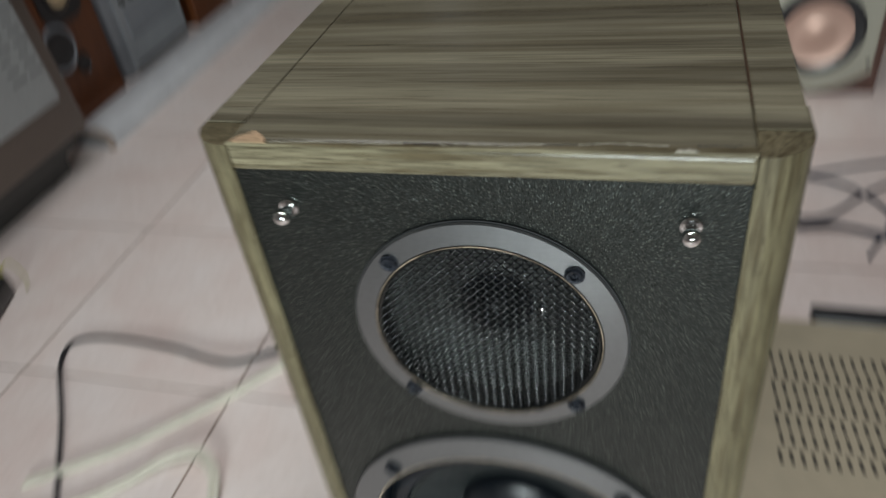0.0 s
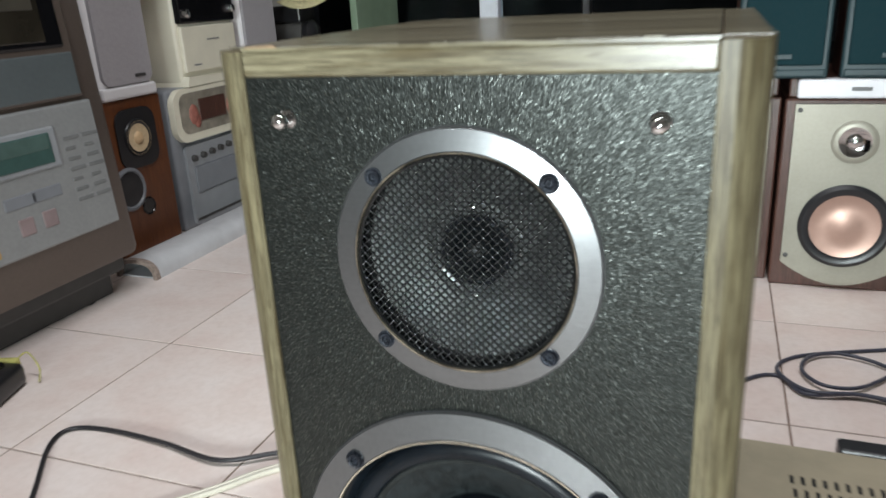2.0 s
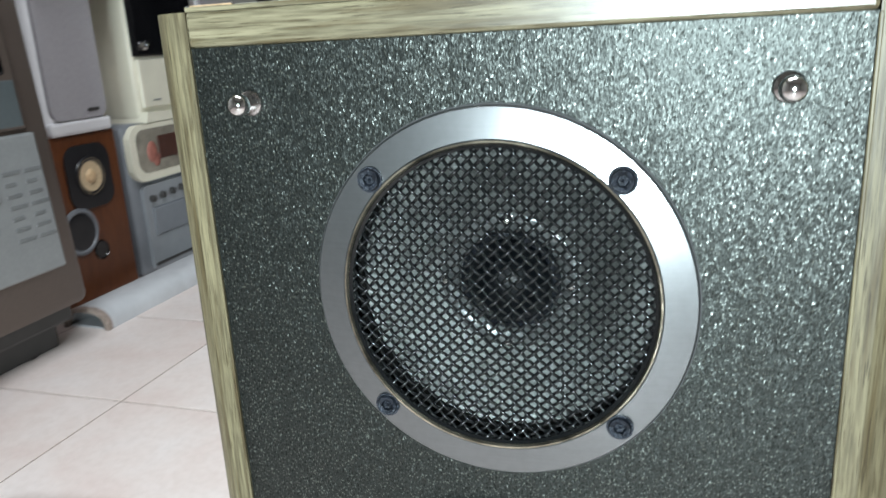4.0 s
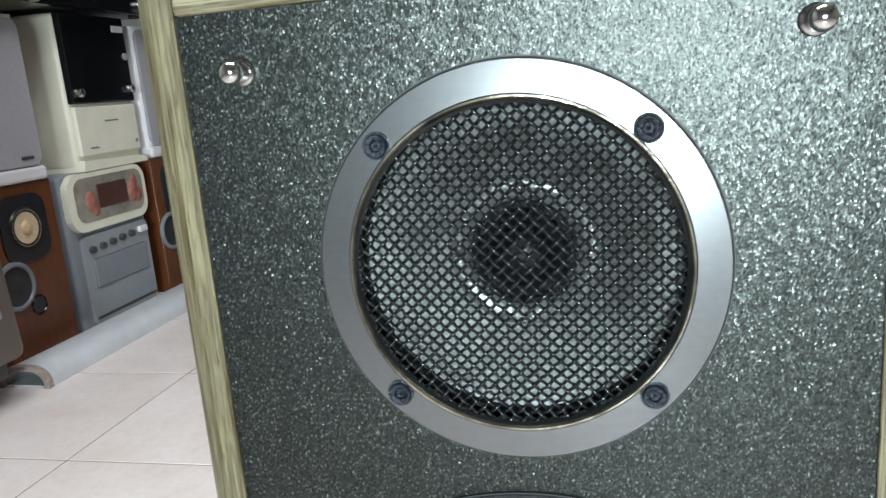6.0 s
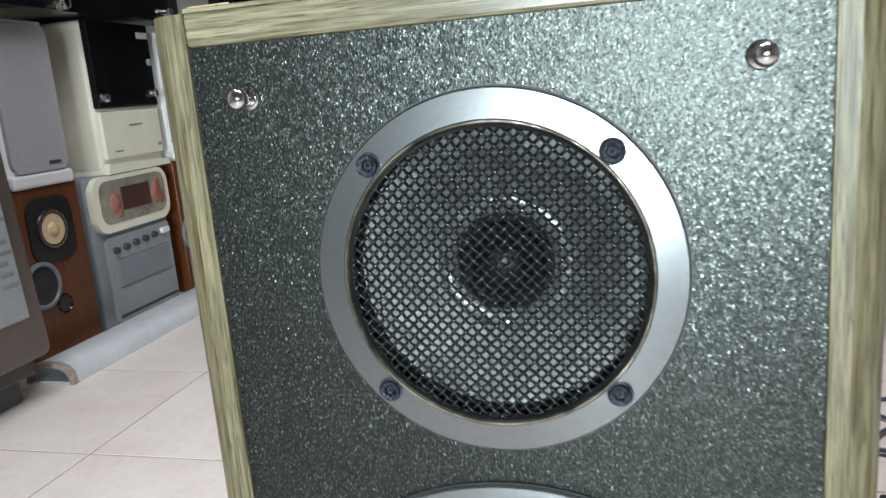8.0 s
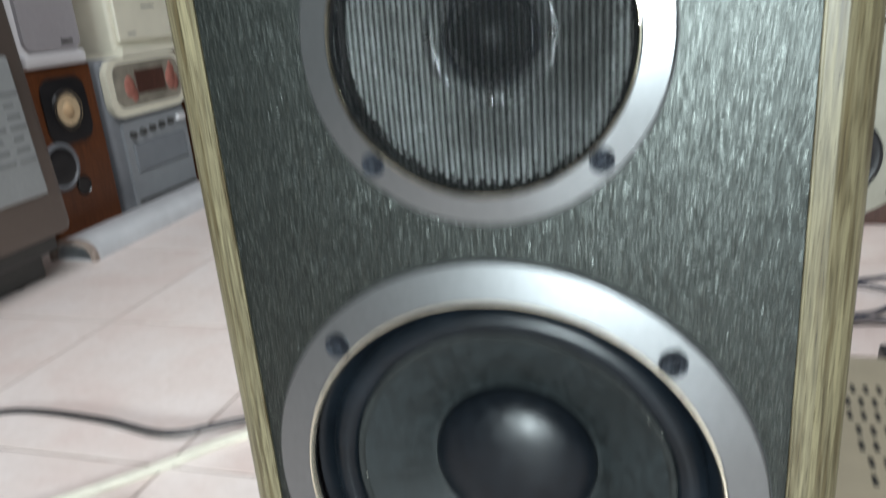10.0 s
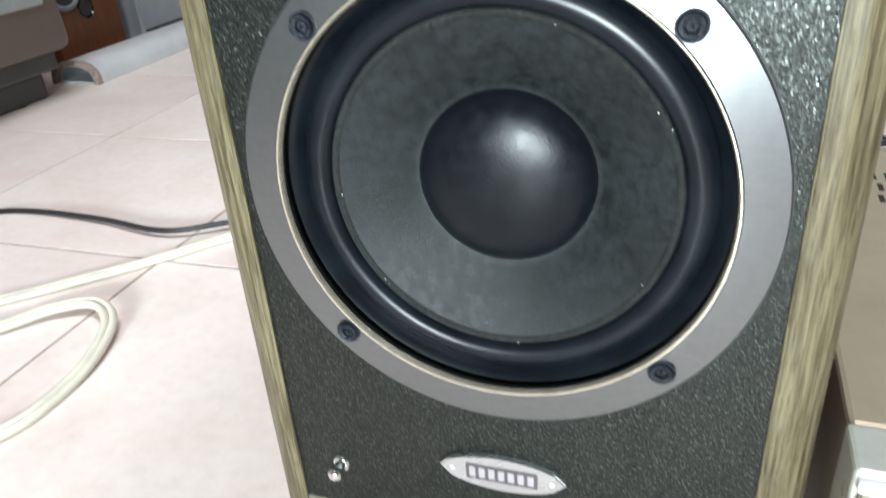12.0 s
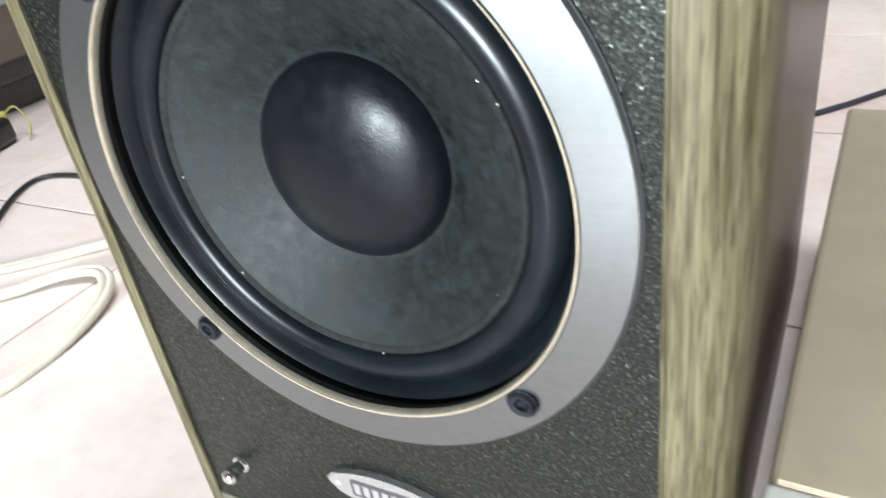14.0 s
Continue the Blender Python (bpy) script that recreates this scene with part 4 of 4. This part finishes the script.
brim = lathe([(0.0, 0.012), (0.045, 0.012), (0.072, 0.0), (0.070, -0.003), (0.04, 0.006), (0.0, 0.008)], (0, 0, 0), "z", 36)
for v in brim.verts:
    r = math.hypot(v.co.x, v.co.y)
    v.co.z += 0.010 * (r / 0.07) ** 2 * math.sin(2 * math.atan2(v.co.y, v.co.x) + 0.6)
part("brim", brim, M_STRAW, hat, "", 50)
part("crown", lathe([(0.050, 0.008), (0.048, 0.026), (0.036, 0.036), (0, 0.038)], (0, 0, 0), "z", 32), M_STRAW, hat, "", 50)
fl = bmesh.new()
bmesh.ops.create_icosphere(fl, subdivisions=4, radius=1)
for v in fl.verts:
    k = 1 + 0.28 * noise.noise(v.co * 1.6) + 0.12 * noise.noise(v.co * 5.0)
    v.co = Vector((v.co.x * 0.050 * k, v.co.y * 0.042 * k, 0.064 + 0.1 * v.co.x * 0.05 + v.co.z * 0.032 * k))
part("cloth", fl, M_YELLOW, hat, "crumpled yellow cloth", 60)
part("dark_tag", box(0.040, 0.075, -0.045, -0.040, 0.068, 0.078, 0.002), M_MWDARK, hat)


# ---- loose things on the floor ----
def cable(name, points, radius, material, label, twin=0.0):
    bm = bmesh.new()
    path = smooth_path([(x, y, radius + z) for x, y, z in points])
    if twin:
        for s in (-1, 1):
            moved = []
            for i, p in enumerate(path):
                d = (path[min(i + 1, len(path) - 1)] - path[max(i - 1, 0)]).normalized()
                moved.append(p + d.cross(Vector((0, 0, 1))) * (s * twin))
            tube(moved, radius, 8, bm)
    else:
        tube(path, radius, 8, bm)
    return tagged(part(name, bm, material, None, "", 60), label, "cable")


cable("black_cable", [(-0.50, 0.06, 0), (-0.575, 0.170, 0), (-0.636, 0.250, 0), (-0.643, 0.290, 0), (-0.595, 0.303, 0), (-0.500, 0.296, 0.002), (-0.410, 0.281, 0.004), (-0.350, 0.312, 0.004), (-0.25, 0.375, 0), (-0.12, 0.42, 0), (0.0, 0.46, 0)], 0.0030, M_CABLEB, "thin black cable curving over the tiles")
cable("white_cable", [(-0.56, 0.085, 0), (-0.485, 0.137, 0), (-0.430, 0.188, 0), (-0.382, 0.238, 0), (-0.340, 0.288, 0), (-0.26, 0.345, 0), (-0.15, 0.36, 0), (-0.02, 0.33, 0)], 0.0032, M_CABLEW, "ivory twin flex running behind the loudspeaker", 0.0030)
cable("white_cable", [(-0.56, 0.035, 0), (-0.49, 0.068, 0), (-0.443, 0.106, 0.001), (-0.414, 0.136, 0.004), (-0.381, 0.149, 0.006), (-0.351, 0.130, 0.005), (-0.334, 0.090, 0.002), (-0.330, 0.048, 0), (-0.338, 0.006, 0), (-0.385, -0.06, 0), (-0.45, -0.13, 0)], 0.0034, M_CABLEW, "ivory twin flex lying in a loop on the tiles", 0.0031)
cable("blue_cable", [(0.02, 0.50, 0), (0.09, 0.55, 0), (0.144, 0.604, 0), (0.182, 0.648, 0), (0.212, 0.655, 0), (0.239, 0.610, 0.003), (0.302, 0.624, 0.003), (0.356, 0.605, 0.002), (0.45, 0.55, 0), (0.52, 0.50, 0)], 0.0027, M_CABLEBLUE, "thin blue-grey cable on the tiles")
cable("blue_cable", [(0.50, 0.80, 0), (0.392, 0.782, 0), (0.298, 0.749, 0), (0.240, 0.722, 0), (0.212, 0.690, 0), (0.213, 0.650, 0.004), (0.245, 0.612, 0.006), (0.31, 0.618, 0.006), (0.40, 0.60, 0), (0.5, 0.57, 0)], 0.0027, M_CABLEBLUE, "blue-grey cable coiled on the tiles")
cable("blue_cable", [(0.34, 0.56, 0), (0.38, 0.65, 0), (0.344, 0.712, 0.003), (0.290, 0.735, 0.004), (0.250, 0.712, 0.004), (0.240, 0.670, 0.004), (0.262, 0.633, 0.006), (0.305, 0.642, 0.004), (0.36, 0.70, 0.002), (0.43, 0.745, 0), (0.55, 0.76, 0)], 0.0026, M_CABLEBLUE, "blue-grey cable loop on the tiles")

strip = thing("power_strip", pose(-0.822, 0.315, 0, 0, 0, 18), "black power strip with a glowing orange switch on the tiles", "power strip")
part("housing", box(-0.035, 0.035, -0.20, 0.055, 0, 0.036, 0.010, 3), M_BLACK, strip, "black plastic housing", 40)
part("switch", box(-0.002, 0.010, -0.007, 0.006, 0.0355, 0.039, 0.002), M_NEON, strip, "glowing orange switch")
for y in (0.033, -0.07, -0.115, -0.16):
    part("socket", lathe([(0.016, 0.0355), (0.016, 0.0375), (0.012, 0.0365), (0, 0.0362)], (0, y, 0), "z", 20), M_GLOSSBLACK, strip, "", 40)
part("yellow_tie", box(-0.012, 0.026, 0.050, 0.060, 0.022, 0.040, 0.003), M_YELLOW, strip, "yellow plastic tie")
part("yellow_wire", tube(smooth_path([(0.02, 0.060, 0.036), (0.030, 0.072, 0.040), (0.046, 0.066, 0.018), (0.052, 0.050, 0.003)]), 0.0012, 6), M_YELLOW, strip, "", 60)


# ---- floor tiles ----
PITCH = 0.3005
tile_mesh = box(-PITCH / 2 + 0.0014, PITCH / 2 - 0.0014, -PITCH / 2 + 0.0014, PITCH / 2 - 0.0014, -0.010, 0.0, 0.0004, 1)
tile0 = part("tile", tile_mesh, M_TILE, floor)
cells = [(-0.085 + PITCH * (i + 0.5), -0.062 + PITCH * (j + 0.5)) for i in range(-4, 8) for j in range(-9, 7)]
cells = [(x, y) for x, y in cells if X0 + 0.1 < x < X1 - 0.1 and Y0 + 0.1 < y < Y1 - 0.1]
tile0.location = (*cells[0], 0)
for x, y in cells[1:]:
    ob = new("tile", tile0.data)
    ob.parent, ob.location = floor, (x, y, 0)
